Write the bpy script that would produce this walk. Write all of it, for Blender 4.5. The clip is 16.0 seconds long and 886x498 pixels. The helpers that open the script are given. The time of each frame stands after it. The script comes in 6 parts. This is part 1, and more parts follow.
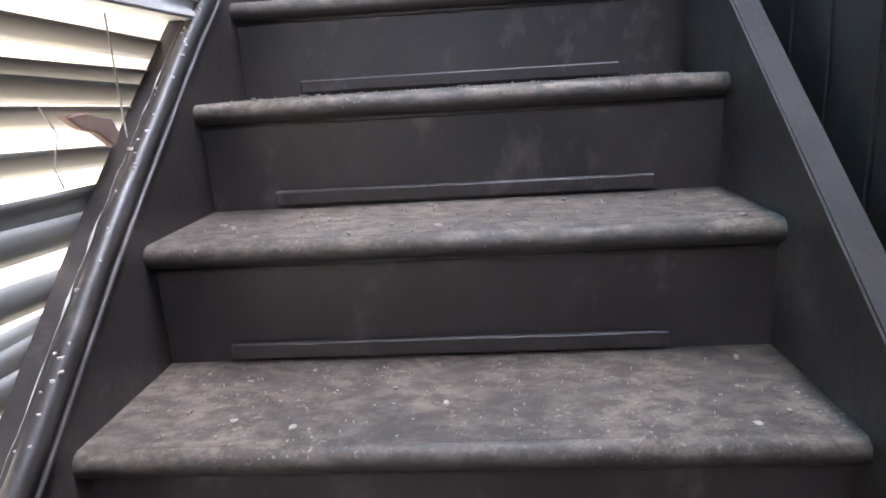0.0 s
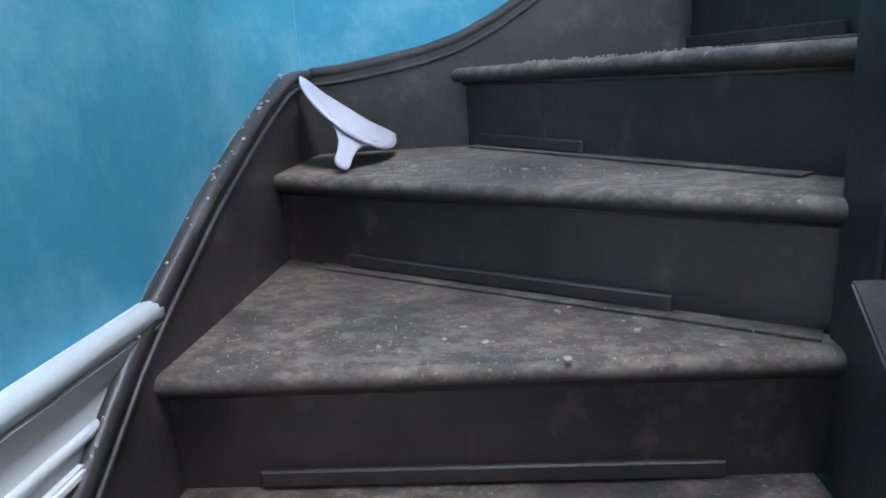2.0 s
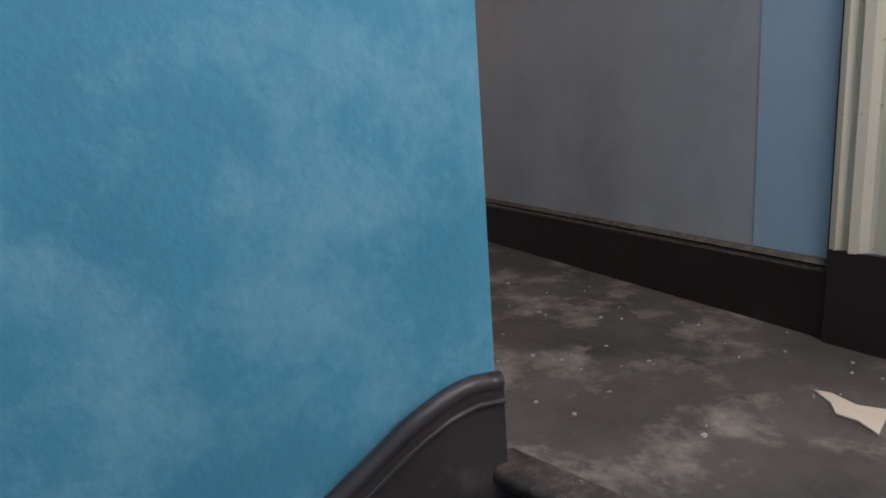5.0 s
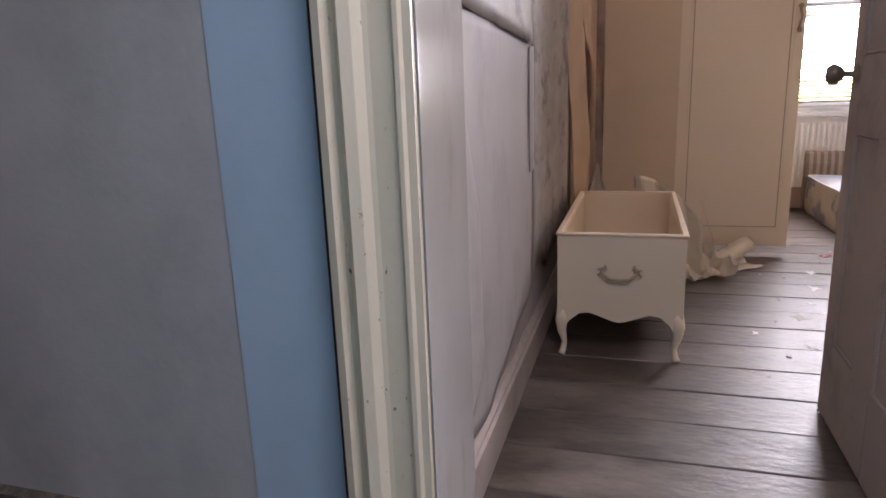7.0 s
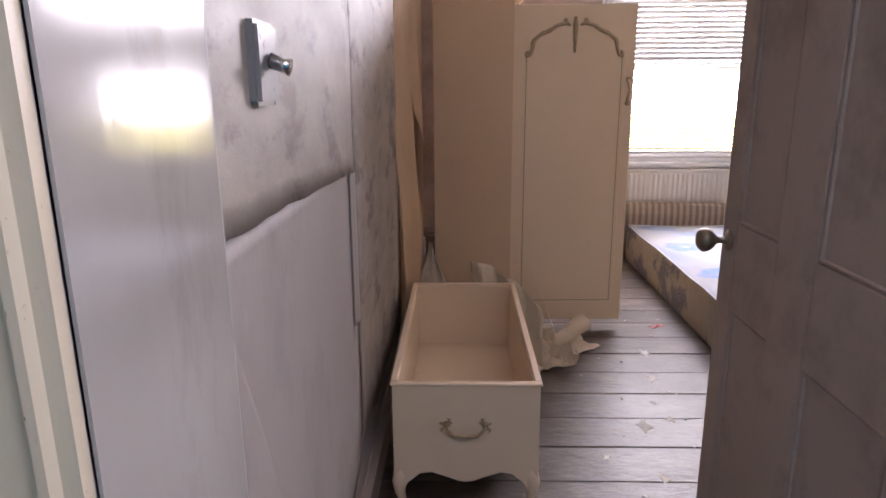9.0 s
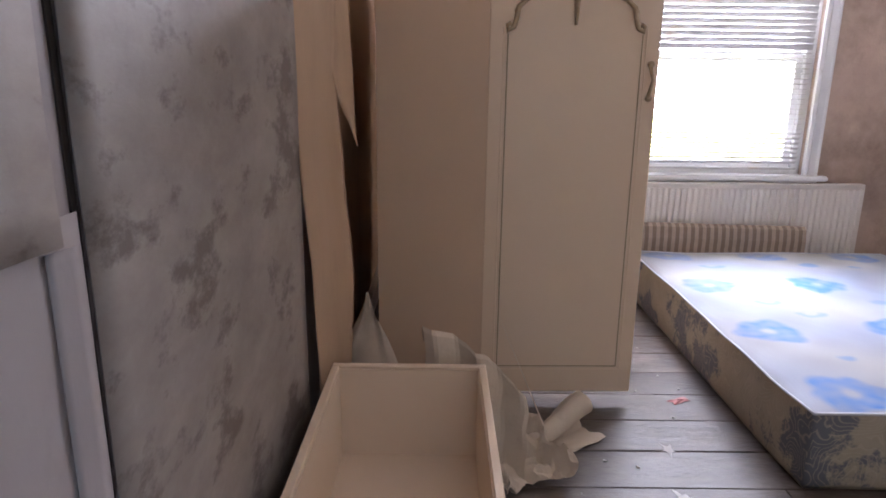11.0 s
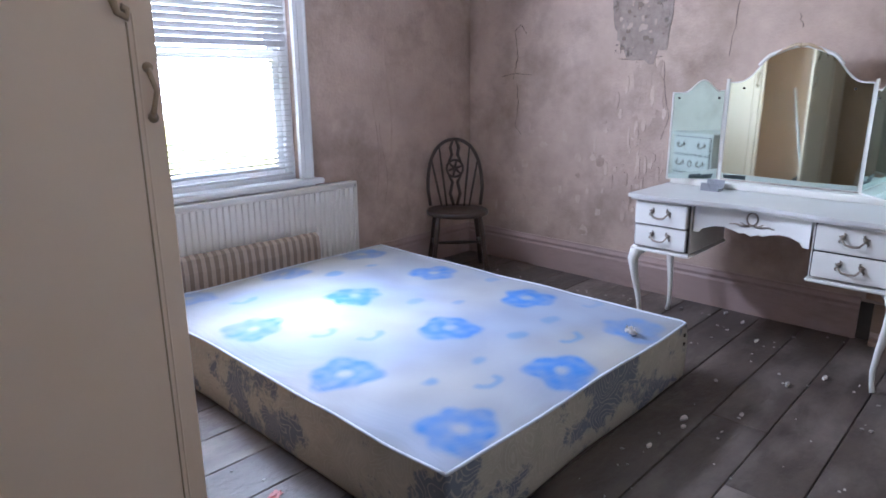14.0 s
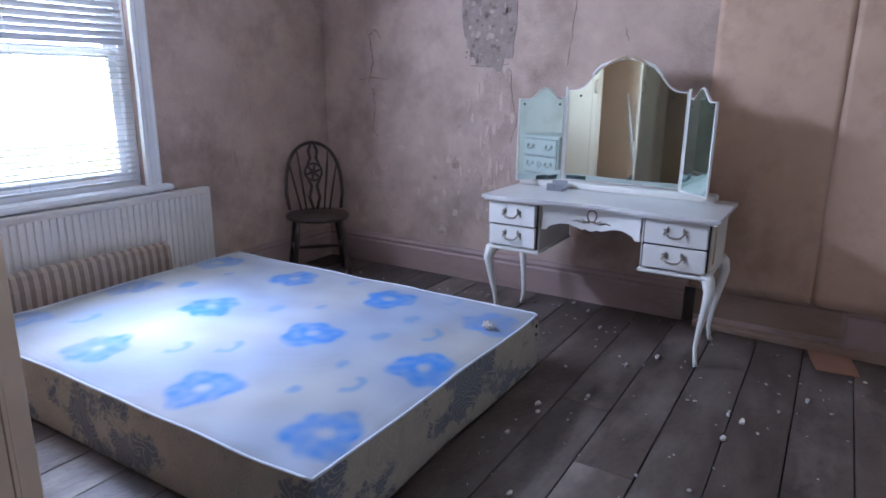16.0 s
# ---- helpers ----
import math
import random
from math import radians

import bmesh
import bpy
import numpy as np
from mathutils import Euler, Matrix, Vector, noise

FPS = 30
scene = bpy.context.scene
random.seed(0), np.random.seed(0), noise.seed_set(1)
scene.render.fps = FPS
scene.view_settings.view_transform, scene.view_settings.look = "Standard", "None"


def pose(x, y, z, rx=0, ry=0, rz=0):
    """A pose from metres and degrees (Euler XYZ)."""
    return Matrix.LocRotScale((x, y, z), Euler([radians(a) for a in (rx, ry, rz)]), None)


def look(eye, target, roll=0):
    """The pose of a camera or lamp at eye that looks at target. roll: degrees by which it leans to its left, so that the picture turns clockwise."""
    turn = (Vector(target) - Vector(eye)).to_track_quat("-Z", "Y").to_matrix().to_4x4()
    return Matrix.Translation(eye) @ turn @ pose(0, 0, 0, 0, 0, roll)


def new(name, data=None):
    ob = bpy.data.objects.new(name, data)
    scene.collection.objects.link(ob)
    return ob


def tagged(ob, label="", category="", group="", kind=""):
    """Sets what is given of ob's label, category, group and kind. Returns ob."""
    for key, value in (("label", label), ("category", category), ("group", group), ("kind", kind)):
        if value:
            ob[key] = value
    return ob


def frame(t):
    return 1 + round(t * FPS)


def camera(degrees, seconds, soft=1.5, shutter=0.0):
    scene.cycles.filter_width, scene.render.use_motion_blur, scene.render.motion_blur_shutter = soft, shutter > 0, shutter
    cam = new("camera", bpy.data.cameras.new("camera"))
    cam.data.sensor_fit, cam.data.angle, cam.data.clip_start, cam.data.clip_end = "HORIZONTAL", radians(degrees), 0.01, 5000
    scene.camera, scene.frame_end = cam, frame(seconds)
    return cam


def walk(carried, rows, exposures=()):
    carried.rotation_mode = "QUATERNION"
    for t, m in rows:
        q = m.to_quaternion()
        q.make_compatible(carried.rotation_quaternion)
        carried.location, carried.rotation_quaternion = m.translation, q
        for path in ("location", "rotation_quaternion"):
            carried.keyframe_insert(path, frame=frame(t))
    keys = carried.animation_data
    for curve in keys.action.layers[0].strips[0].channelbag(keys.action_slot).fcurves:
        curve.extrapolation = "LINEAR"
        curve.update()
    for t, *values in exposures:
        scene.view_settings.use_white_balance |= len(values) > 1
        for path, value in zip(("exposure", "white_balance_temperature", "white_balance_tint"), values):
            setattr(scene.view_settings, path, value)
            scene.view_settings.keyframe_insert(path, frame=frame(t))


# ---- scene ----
cam = camera(69.0, 16.0, soft=1.7)
PATH = [
    (0, (1.749, -1.285, -0.745), (-0.180, -1.437, -1.251), -3.7),
    (0.5, (1.594, -1.356, -0.639), (-0.337, -1.510, -1.137), -3.8),
    (1, (1.450, -1.363, -0.552), (-0.484, -1.482, -1.049), -3.0),
    (1.5, (1.302, -1.314, -0.372), (-0.627, -1.491, -0.869), -3.5),
    (2, (1.172, -1.284, -0.195), (-0.743, -1.511, -0.725), -4.3),
    (2.5, (1.014, -1.266, -0.091), (-0.902, -1.457, -0.633), -4.5),
    (3, (0.854, -1.230, 0.081), (-1.058, -1.449, -0.462), -6.1),
    (3.2, (0.783, -1.245, 0.115), (-1.128, -1.456, -0.435), -6.3),
    (5.3, (0.252, -1.343, 0.611), (-1.282, -0.347, 0.224), -3.8),
    (5.5, (0.225, -1.278, 0.650), (-1.252, -0.195, 0.274), -3.8),
    (5.8, (0.204, -1.196, 0.787), (-1.167, 0.016, 0.399), -3.9),
    (6, (0.149, -1.127, 0.832), (-1.118, 0.182, 0.412), -3.7),
    (6.3, (0.044, -1.089, 0.895), (-1.010, 0.392, 0.456), -3.7),
    (6.5, (0.014, -1.055, 0.921), (-0.885, 0.529, 0.492), -2.9),
    (6.6, (-0.021, -1.025, 0.931), (-0.816, 0.614, 0.510), -2.7),
    (7, (-0.033, -0.906, 0.957), (-0.568, 0.832, 0.524), -2.2),
    (7.5, (-0.035, -0.752, 1.113), (-0.363, 1.035, 0.669), -2.7),
    (8, (-0.074, -0.558, 1.184), (-0.188, 1.254, 0.736), -2.3),
    (8.5, (-0.125, -0.472, 1.314), (-0.180, 1.342, 0.861), -1.6),
    (9, (-0.103, -0.367, 1.308), (-0.151, 1.446, 0.852), -0.4),
    (9.2, (-0.072, -0.282, 1.308), (-0.114, 1.530, 0.850), 0.1),
    (11.5, (0.007, 0.855, 1.261), (0.054, 2.664, 0.792), 1.1),
    (12, (0.017, 1.073, 1.270), (0.381, 2.846, 0.798), 0.6),
    (12.5, (0.098, 1.270, 1.286), (0.832, 2.923, 0.812), 0.1),
    (13, (0.121, 1.379, 1.291), (1.180, 2.845, 0.813), -0.7),
    (13.5, (0.106, 1.403, 1.302), (1.357, 2.708, 0.821), -0.4),
    (14, (0.073, 1.403, 1.311), (1.384, 2.649, 0.832), -0.3),
    (14.5, (0.049, 1.399, 1.320), (1.425, 2.570, 0.842), 0.4),
    (15, (0.046, 1.388, 1.320), (1.498, 2.467, 0.845), 0.8),
    (15.5, (0.050, 1.368, 1.324), (1.558, 2.368, 0.853), 0.6),
    (16, (0.056, 1.359, 1.331), (1.602, 2.297, 0.856), 0.7),
]
walk(cam, [(t, look(e, g, r)) for t, e, g, r in PATH],
     [(0, 2.8, 6000, 20), (1.5, 2.05, 5700, 14), (2.5, 1.6, 6000, 13), (3.2, 1.25, 6400, 15), (5.3, 0.35, 6600, 22), (6, 0.4, 6600, 26), (6.5, 0.45, 6500, 27), (7.2, 0.45, 6550, 29), (8, 0.3, 6600, 31), (9.2, 0.25, 6500, 31), (11.5, 0.28, 5700, 23), (13, 0.22, 5150, 17), (14.5, 0.2, 5050, 19), (15.3, -0.08, 4900, 20), (16, -0.12, 4850, 20)])

# ---- light ----
world = bpy.data.worlds.new("world")
scene.world = world
world.use_nodes = True
wn = world.node_tree.nodes
sky = wn.new("ShaderNodeTexSky")
sky.sky_type = "NISHITA"
sky.sun_disc = False
sky.sun_elevation, sky.sun_rotation = radians(38), radians(200)
world.node_tree.links.new(sky.outputs[0], wn["Background"].inputs[0])
wn["Background"].inputs[1].default_value = 0.12
sun_data = bpy.data.lights.new("sun", "SUN")
sun_data.energy, sun_data.angle, sun_data.color = 1.0, radians(3), (1, 0.95, 0.88)
sun = new("sun", sun_data)
sun.matrix_world = look((1.0, -6, 5), (1.0, 0, 0))


def area_lamp(name, eye, target, w, h, watts, colour, spread=180):
    d = bpy.data.lights.new(name, "AREA")
    d.shape, d.size, d.size_y, d.energy, d.color = "RECTANGLE", w, h, watts, colour
    o = new(name, d)
    o.matrix_world = look(eye, target)
    d.spread = radians(spread)
    return o


area_lamp("bedroom_daylight", (1.65, 4.62, 2.03), (1.85, 0.8, 1.35), 1.15, 0.26, 74, (0.93, 0.97, 1.0), 150)
# Narrow lamp inside the blind, added to throw the bright pool on the mattress.
area_lamp("mattress_pool_lamp", (1.65, 4.62, 1.80), (1.66, 3.72, 0.28), 0.5, 0.12, 5, (0.93, 0.97, 1.0), 42)
area_lamp("stair_daylight", (1.6, -2.25, -1.2), (1.6, 0, -1.0), 2.2, 1.2, 2, (1.0, 0.90, 0.76))
# Fill from behind the stairs, added to light the turquoise end wall.
area_lamp("stair_back_fill", (3.45, -1.0, 1.0), (-0.5, -1.2, 0.0), 1.4, 1.4, 6, (0.93, 0.97, 1.0))

# Unseen fill under the closed ceiling, added to brighten stairs and landing.
area_lamp("stairwell_top_fill", (0.9, -0.95, 2.43), (0.9, -1.3, 0.0), 1.7, 1.2, 60, (0.95, 0.98, 1.0))

# Added fill for the dark far landing; no source is known there.
area_lamp("landing_end_fill", (-4.1, -1.1, 1.4), (0, -0.6, 0.6), 0.8, 1.2, 5, (1.0, 0.96, 0.9))

# ---- materials ----


def mat(name, c1, c2=None, scale=6.0, rough=0.6, bump=0.15, stain=None, stain_scale=1.5, stain_low=0.5, stain_high=0.7,
        stretch=(1, 1, 1), metal=0.0, spread=0.0, fine=60.0, spec=0.5):
    m = bpy.data.materials.new(name)
    m.use_nodes = True
    nt = m.node_tree
    n, ln = nt.nodes, nt.links
    b = n["Principled BSDF"]
    c2 = c2 or tuple(c * 0.8 for c in c1)
    tc = n.new("ShaderNodeTexCoord")
    mp = n.new("ShaderNodeMapping")
    mp.inputs["Scale"].default_value = stretch
    ln.new(tc.outputs["Object"], mp.inputs[0])
    vec = mp.outputs[0]
    if spread:
        oi = n.new("ShaderNodeObjectInfo")
        add = n.new("ShaderNodeVectorMath")
        add.operation = "MULTIPLY_ADD"
        comb = n.new("ShaderNodeCombineXYZ")
        for i in range(3):
            ln.new(oi.outputs["Random"], comb.inputs[i])
        ln.new(comb.outputs[0], add.inputs[0])
        add.inputs[1].default_value = (37, 23, 31)
        ln.new(vec, add.inputs[2])
        vec = add.outputs[0]
    n1 = n.new("ShaderNodeTexNoise")
    n1.inputs["Scale"].default_value, n1.inputs["Detail"].default_value, n1.inputs["Roughness"].default_value = scale, 8, 0.65
    ln.new(vec, n1.inputs["Vector"])
    r1 = n.new("ShaderNodeValToRGB")
    r1.color_ramp.elements[0].position, r1.color_ramp.elements[1].position = 0.3, 0.7
    r1.color_ramp.elements[0].color, r1.color_ramp.elements[1].color = (*c1, 1), (*c2, 1)
    ln.new(n1.outputs[0], r1.inputs[0])
    col = r1.outputs[0]
    if stain:
        n2 = n.new("ShaderNodeTexNoise")
        n2.inputs["Scale"].default_value, n2.inputs["Detail"].default_value, n2.inputs["Roughness"].default_value = stain_scale, 10, 0.68
        ln.new(vec, n2.inputs["Vector"])
        r2 = n.new("ShaderNodeValToRGB")
        r2.color_ramp.elements[0].position, r2.color_ramp.elements[1].position = stain_low, stain_high
        ln.new(n2.outputs[0], r2.inputs[0])
        mx = n.new("ShaderNodeMixRGB")
        ln.new(r2.outputs[0], mx.inputs[0])
        ln.new(col, mx.inputs[1])
        mx.inputs[2].default_value = (*stain, 1)
        col = mx.outputs[0]
    if spread:
        hs = n.new("ShaderNodeHueSaturation")
        mr = n.new("ShaderNodeMapRange")
        mr.inputs["To Min"].default_value, mr.inputs["To Max"].default_value = 1 - spread, 1 + spread
        ln.new(oi.outputs["Random"], mr.inputs[0])
        ln.new(mr.outputs[0], hs.inputs["Value"])
        ln.new(col, hs.inputs["Color"])
        col = hs.outputs[0]
    ln.new(col, b.inputs["Base Color"])
    n3 = n.new("ShaderNodeTexNoise")
    n3.inputs["Scale"].default_value, n3.inputs["Detail"].default_value = fine, 6
    ln.new(vec, n3.inputs["Vector"])
    mr2 = n.new("ShaderNodeMapRange")
    mr2.inputs["To Min"].default_value, mr2.inputs["To Max"].default_value = max(0.03, rough - 0.15), min(1, rough + 0.15)
    ln.new(n1.outputs[0], mr2.inputs[0])
    ln.new(mr2.outputs[0], b.inputs["Roughness"])
    b.inputs["Metallic"].default_value = metal
    b.inputs["Specular IOR Level"].default_value = spec
    if bump:
        mixh = n.new("ShaderNodeMath")
        mixh.operation = "MULTIPLY_ADD"
        mixh.inputs[1].default_value = 0.35
        ln.new(n3.outputs[0], mixh.inputs[0])
        ln.new(n1.outputs[0], mixh.inputs[2])
        bp = n.new("ShaderNodeBump")
        bp.inputs["Strength"].default_value, bp.inputs["Distance"].default_value = bump, 0.02
        ln.new(mixh.outputs[0], bp.inputs["Height"])
        ln.new(bp.outputs[0], b.inputs["Normal"])
    return m


def glow(name, colour, strength):
    m = bpy.data.materials.new(name)
    m.use_nodes = True
    b = m.node_tree.nodes["Principled BSDF"]
    b.inputs["Base Color"].default_value = (*colour, 1)
    b.inputs["Emission Color"].default_value = (*colour, 1)
    b.inputs["Emission Strength"].default_value = strength
    return m


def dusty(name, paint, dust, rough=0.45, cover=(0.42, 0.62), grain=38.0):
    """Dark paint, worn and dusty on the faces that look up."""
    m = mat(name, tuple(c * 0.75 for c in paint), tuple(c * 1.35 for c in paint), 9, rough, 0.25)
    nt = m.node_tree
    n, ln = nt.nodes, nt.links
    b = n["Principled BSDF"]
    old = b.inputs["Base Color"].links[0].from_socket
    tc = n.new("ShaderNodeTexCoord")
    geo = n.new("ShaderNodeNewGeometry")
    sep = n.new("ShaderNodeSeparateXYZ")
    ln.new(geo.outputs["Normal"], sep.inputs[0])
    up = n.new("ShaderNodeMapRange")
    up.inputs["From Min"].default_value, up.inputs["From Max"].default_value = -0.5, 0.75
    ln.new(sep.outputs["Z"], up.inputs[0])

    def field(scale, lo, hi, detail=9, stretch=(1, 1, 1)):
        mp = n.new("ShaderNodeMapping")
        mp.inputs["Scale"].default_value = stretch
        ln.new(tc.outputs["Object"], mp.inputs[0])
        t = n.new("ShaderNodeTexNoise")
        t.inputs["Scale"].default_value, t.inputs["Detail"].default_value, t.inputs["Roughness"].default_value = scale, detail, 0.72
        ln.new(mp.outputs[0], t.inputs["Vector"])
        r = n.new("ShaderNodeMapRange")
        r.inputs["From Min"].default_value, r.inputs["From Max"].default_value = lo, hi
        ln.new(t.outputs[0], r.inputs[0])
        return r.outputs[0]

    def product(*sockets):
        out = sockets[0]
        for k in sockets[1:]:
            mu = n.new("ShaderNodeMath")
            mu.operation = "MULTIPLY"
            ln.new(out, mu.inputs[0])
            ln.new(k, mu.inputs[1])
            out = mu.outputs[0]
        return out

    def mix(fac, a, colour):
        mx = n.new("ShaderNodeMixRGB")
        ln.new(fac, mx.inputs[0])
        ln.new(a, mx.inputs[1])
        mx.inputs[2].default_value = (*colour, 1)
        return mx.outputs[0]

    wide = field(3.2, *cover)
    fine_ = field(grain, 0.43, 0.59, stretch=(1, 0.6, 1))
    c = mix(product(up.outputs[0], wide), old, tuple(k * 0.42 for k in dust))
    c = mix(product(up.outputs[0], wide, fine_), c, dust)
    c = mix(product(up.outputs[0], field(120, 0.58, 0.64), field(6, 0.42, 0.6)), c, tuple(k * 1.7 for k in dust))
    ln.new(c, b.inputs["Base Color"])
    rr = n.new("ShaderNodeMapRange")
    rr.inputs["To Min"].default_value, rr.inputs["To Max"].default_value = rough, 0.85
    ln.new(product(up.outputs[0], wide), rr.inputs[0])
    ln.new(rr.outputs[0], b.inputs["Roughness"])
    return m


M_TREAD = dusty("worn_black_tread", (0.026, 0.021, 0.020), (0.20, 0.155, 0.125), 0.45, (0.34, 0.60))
M_BLACK = mat("black_gloss_paint", (0.026, 0.022, 0.022), (0.05, 0.042, 0.041), 7, 0.42, 0.15, (0.10, 0.082, 0.078), 8, 0.54, 0.72)
M_RISER = mat("dark_brown_riser_paint", (0.024, 0.018, 0.017), (0.050, 0.039, 0.037), 7, 0.5, 0.1, (0.105, 0.083, 0.076), 11, 0.55, 0.72, stretch=(1, 1, 0.7))
M_BLUE = mat("turquoise_wall_paint", (0.052, 0.255, 0.37), (0.072, 0.315, 0.44), 4, 0.5, 0.2, (0.185, 0.43, 0.54), 4.2, 0.47, 0.70)
M_GREY = mat("grey_hall_wall", (0.38, 0.37, 0.375), (0.45, 0.44, 0.44), 2.5, 0.65, 0.12, (0.31, 0.305, 0.30), 2.2, 0.48, 0.72)
M_PALEBLUE = mat("pale_blue_paint", (0.36, 0.47, 0.58), (0.41, 0.52, 0.63), 2, 0.55, 0.08, (0.34, 0.44, 0.53), 3, 0.5, 0.8)
M_SCUFF = mat("pale_chalky_blue", (0.16, 0.40, 0.48), (0.26, 0.48, 0.55), 20, 0.8, 0.1)
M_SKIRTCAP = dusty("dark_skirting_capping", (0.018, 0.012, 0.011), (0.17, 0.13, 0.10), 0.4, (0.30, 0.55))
M_SKIRT = mat("dark_brown_skirting_paint", (0.018, 0.012, 0.011), (0.03, 0.02, 0.018), 5, 0.4, 0.1, (0.10, 0.075, 0.06), 9, 0.66, 0.75)
M_CREAM = mat("old_cream_gloss", (0.66, 0.56, 0.42), (0.73, 0.63, 0.48), 4, 0.4, 0.1, (0.12, 0.09, 0.06), 85, 0.645, 0.69, stretch=(1, 1, 0.5))
M_JAMB = mat("white_gloss_lining", (0.38, 0.355, 0.335), (0.44, 0.41, 0.39), 3, 0.10, 0.03, (0.26, 0.23, 0.21), 5, 0.54, 0.75, stretch=(1, 1, 0.3))
M_PINK = mat("dusty_pink_plaster", (0.39, 0.285, 0.225), (0.53, 0.405, 0.33), 3.2, 0.85, 0.6, (0.27, 0.195, 0.155), 1.9, 0.47, 0.70)
M_TAN = mat("tan_lining_paper", (0.47, 0.315, 0.215), (0.56, 0.385, 0.275), 2.2, 0.8, 0.2, (0.35, 0.225, 0.15), 2.0, 0.47, 0.7)
M_PAPER = mat("pale_old_wallpaper", (0.40, 0.355, 0.335), (0.47, 0.42, 0.40), 2, 0.65, 0.1, (0.29, 0.25, 0.235), 2.6, 0.5, 0.76, stretch=(1, 1, 0.6))
M_STAINED = mat("stained_grey_wallpaper", (0.42, 0.37, 0.325), (0.31, 0.265, 0.23), 10, 0.55, 0.1, (0.20, 0.165, 0.14), 6.5, 0.53, 0.61, stretch=(1, 0.55, 1))
M_BACKPAPER = mat("brown_paper_back", (0.50, 0.335, 0.205), (0.58, 0.41, 0.27), 3, 0.8, 0.15, (0.38, 0.26, 0.17), 2, 0.5, 0.75, stretch=(1, 1, 0.4))
M_CRUMPLE = mat("torn_cream_paper", (0.57, 0.465, 0.355), (0.66, 0.56, 0.44), 4, 0.8, 0.2, (0.36, 0.26, 0.17), 3, 0.55, 0.75)
M_BOARD = mat("grey_worn_floorboard", (0.040, 0.029, 0.023), (0.115, 0.088, 0.070), 11, 0.42, 0.35, (0.215, 0.18, 0.155), 2.6, 0.50, 0.72, stretch=(0.45, 1, 1), spread=0.25)
M_HALLFLOOR = mat("dusty_dark_floor", (0.04, 0.034, 0.03), (0.13, 0.108, 0.092), 4, 0.62, 0.35, (0.36, 0.30, 0.25), 3.4, 0.50, 0.66)
M_DARK = mat("dark_void", (0.02, 0.017, 0.015), None, 3, 0.9, 0)
M_INNER = mat("pale_cream_wallpaper", (0.62, 0.57, 0.47), (0.70, 0.65, 0.55), 3, 0.8, 0.15, (0.50, 0.43, 0.34), 2.5, 0.52, 0.75)
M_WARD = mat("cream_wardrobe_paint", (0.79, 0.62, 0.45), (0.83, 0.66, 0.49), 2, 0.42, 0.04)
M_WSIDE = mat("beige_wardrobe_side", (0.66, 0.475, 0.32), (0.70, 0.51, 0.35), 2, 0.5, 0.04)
M_GILT = mat("tarnished_gilt", (0.38, 0.28, 0.17), (0.52, 0.40, 0.26), 30, 0.5, 0.2, metal=0.25)
M_LINE = mat("gilt_line", (0.36, 0.26, 0.15), (0.44, 0.33, 0.2), 30, 0.6, 0.1)
M_DTWHITE = mat("ivory_lacquer", (0.66, 0.635, 0.58), (0.71, 0.685, 0.63), 4, 0.35, 0.04, (0.52, 0.46, 0.37), 5, 0.62, 0.8)
M_DUSTTOP = mat("dusty_ivory_top", (0.50, 0.485, 0.45), (0.60, 0.58, 0.545), 4, 0.35, 0.06)
M_SEAM = mat("dark_drawer_gap", (0.05, 0.04, 0.032), None, 8, 0.8, 0)
M_CHAIR = mat("dark_stained_wood", (0.024, 0.014, 0.010), (0.046, 0.027, 0.018), 12, 0.42, 0.1, stretch=(1, 1, 0.3))
M_RAD = mat("white_radiator_enamel", (0.66, 0.62, 0.56), (0.70, 0.66, 0.60), 4, 0.45, 0.05, (0.5, 0.42, 0.33), 6, 0.62, 0.8)
M_FRAME = mat("white_window_paint", (0.68, 0.68, 0.68), (0.74, 0.74, 0.74), 4, 0.4, 0.06, (0.45, 0.42, 0.38), 9, 0.66, 0.78)
M_SLAT = mat("white_blind_slat", (0.44, 0.435, 0.425), (0.50, 0.495, 0.485), 6, 0.45, 0.03, (0.42, 0.31, 0.20), 5, 0.56, 0.74)
M_SLAT2 = mat("dirty_stair_blind_slat", (0.27, 0.265, 0.25), (0.32, 0.31, 0.295), 6, 0.5, 0.03, (0.36, 0.23, 0.13), 4, 0.56, 0.72)
M_DOOR = mat("grubby_mauve_door_paint", (0.41, 0.335, 0.295), (0.48, 0.40, 0.355), 3, 0.55, 0.15, (0.30, 0.24, 0.21), 4, 0.5, 0.7)
M_BRASS = mat("dull_brass", (0.23, 0.19, 0.15), (0.33, 0.28, 0.22), 20, 0.35, 0.1, metal=0.8)
M_CHROME = mat("chrome", (0.6, 0.6, 0.6), (0.7, 0.7, 0.7), 20, 0.2, 0.02, metal=1)
M_SWITCH = mat("grey_switch_plate", (0.17, 0.17, 0.185), (0.22, 0.22, 0.235), 10, 0.3, 0.03)
M_PAN = mat("lilac_white_plastic", (0.42, 0.40, 0.46), (0.47, 0.45, 0.51), 5, 0.35, 0.03)
M_GRIT = mat("pale_grit", (0.22, 0.19, 0.165), (0.40, 0.36, 0.32), 20, 0.8, 0.2)
M_CHIP = mat("white_plaster_chip", (0.45, 0.42, 0.39), (0.62, 0.58, 0.54), 20, 0.8, 0.2, spread=0.25)
M_GREYPLASTER = mat("bare_grey_plaster", (0.235, 0.18, 0.15), (0.36, 0.285, 0.24), 14, 0.9, 0.6, (0.07, 0.055, 0.045), 9, 0.56, 0.68)
M_SCAR = mat("pale_plaster_scar", (0.44, 0.33, 0.265), (0.54, 0.425, 0.35), 14, 0.9, 0.4)
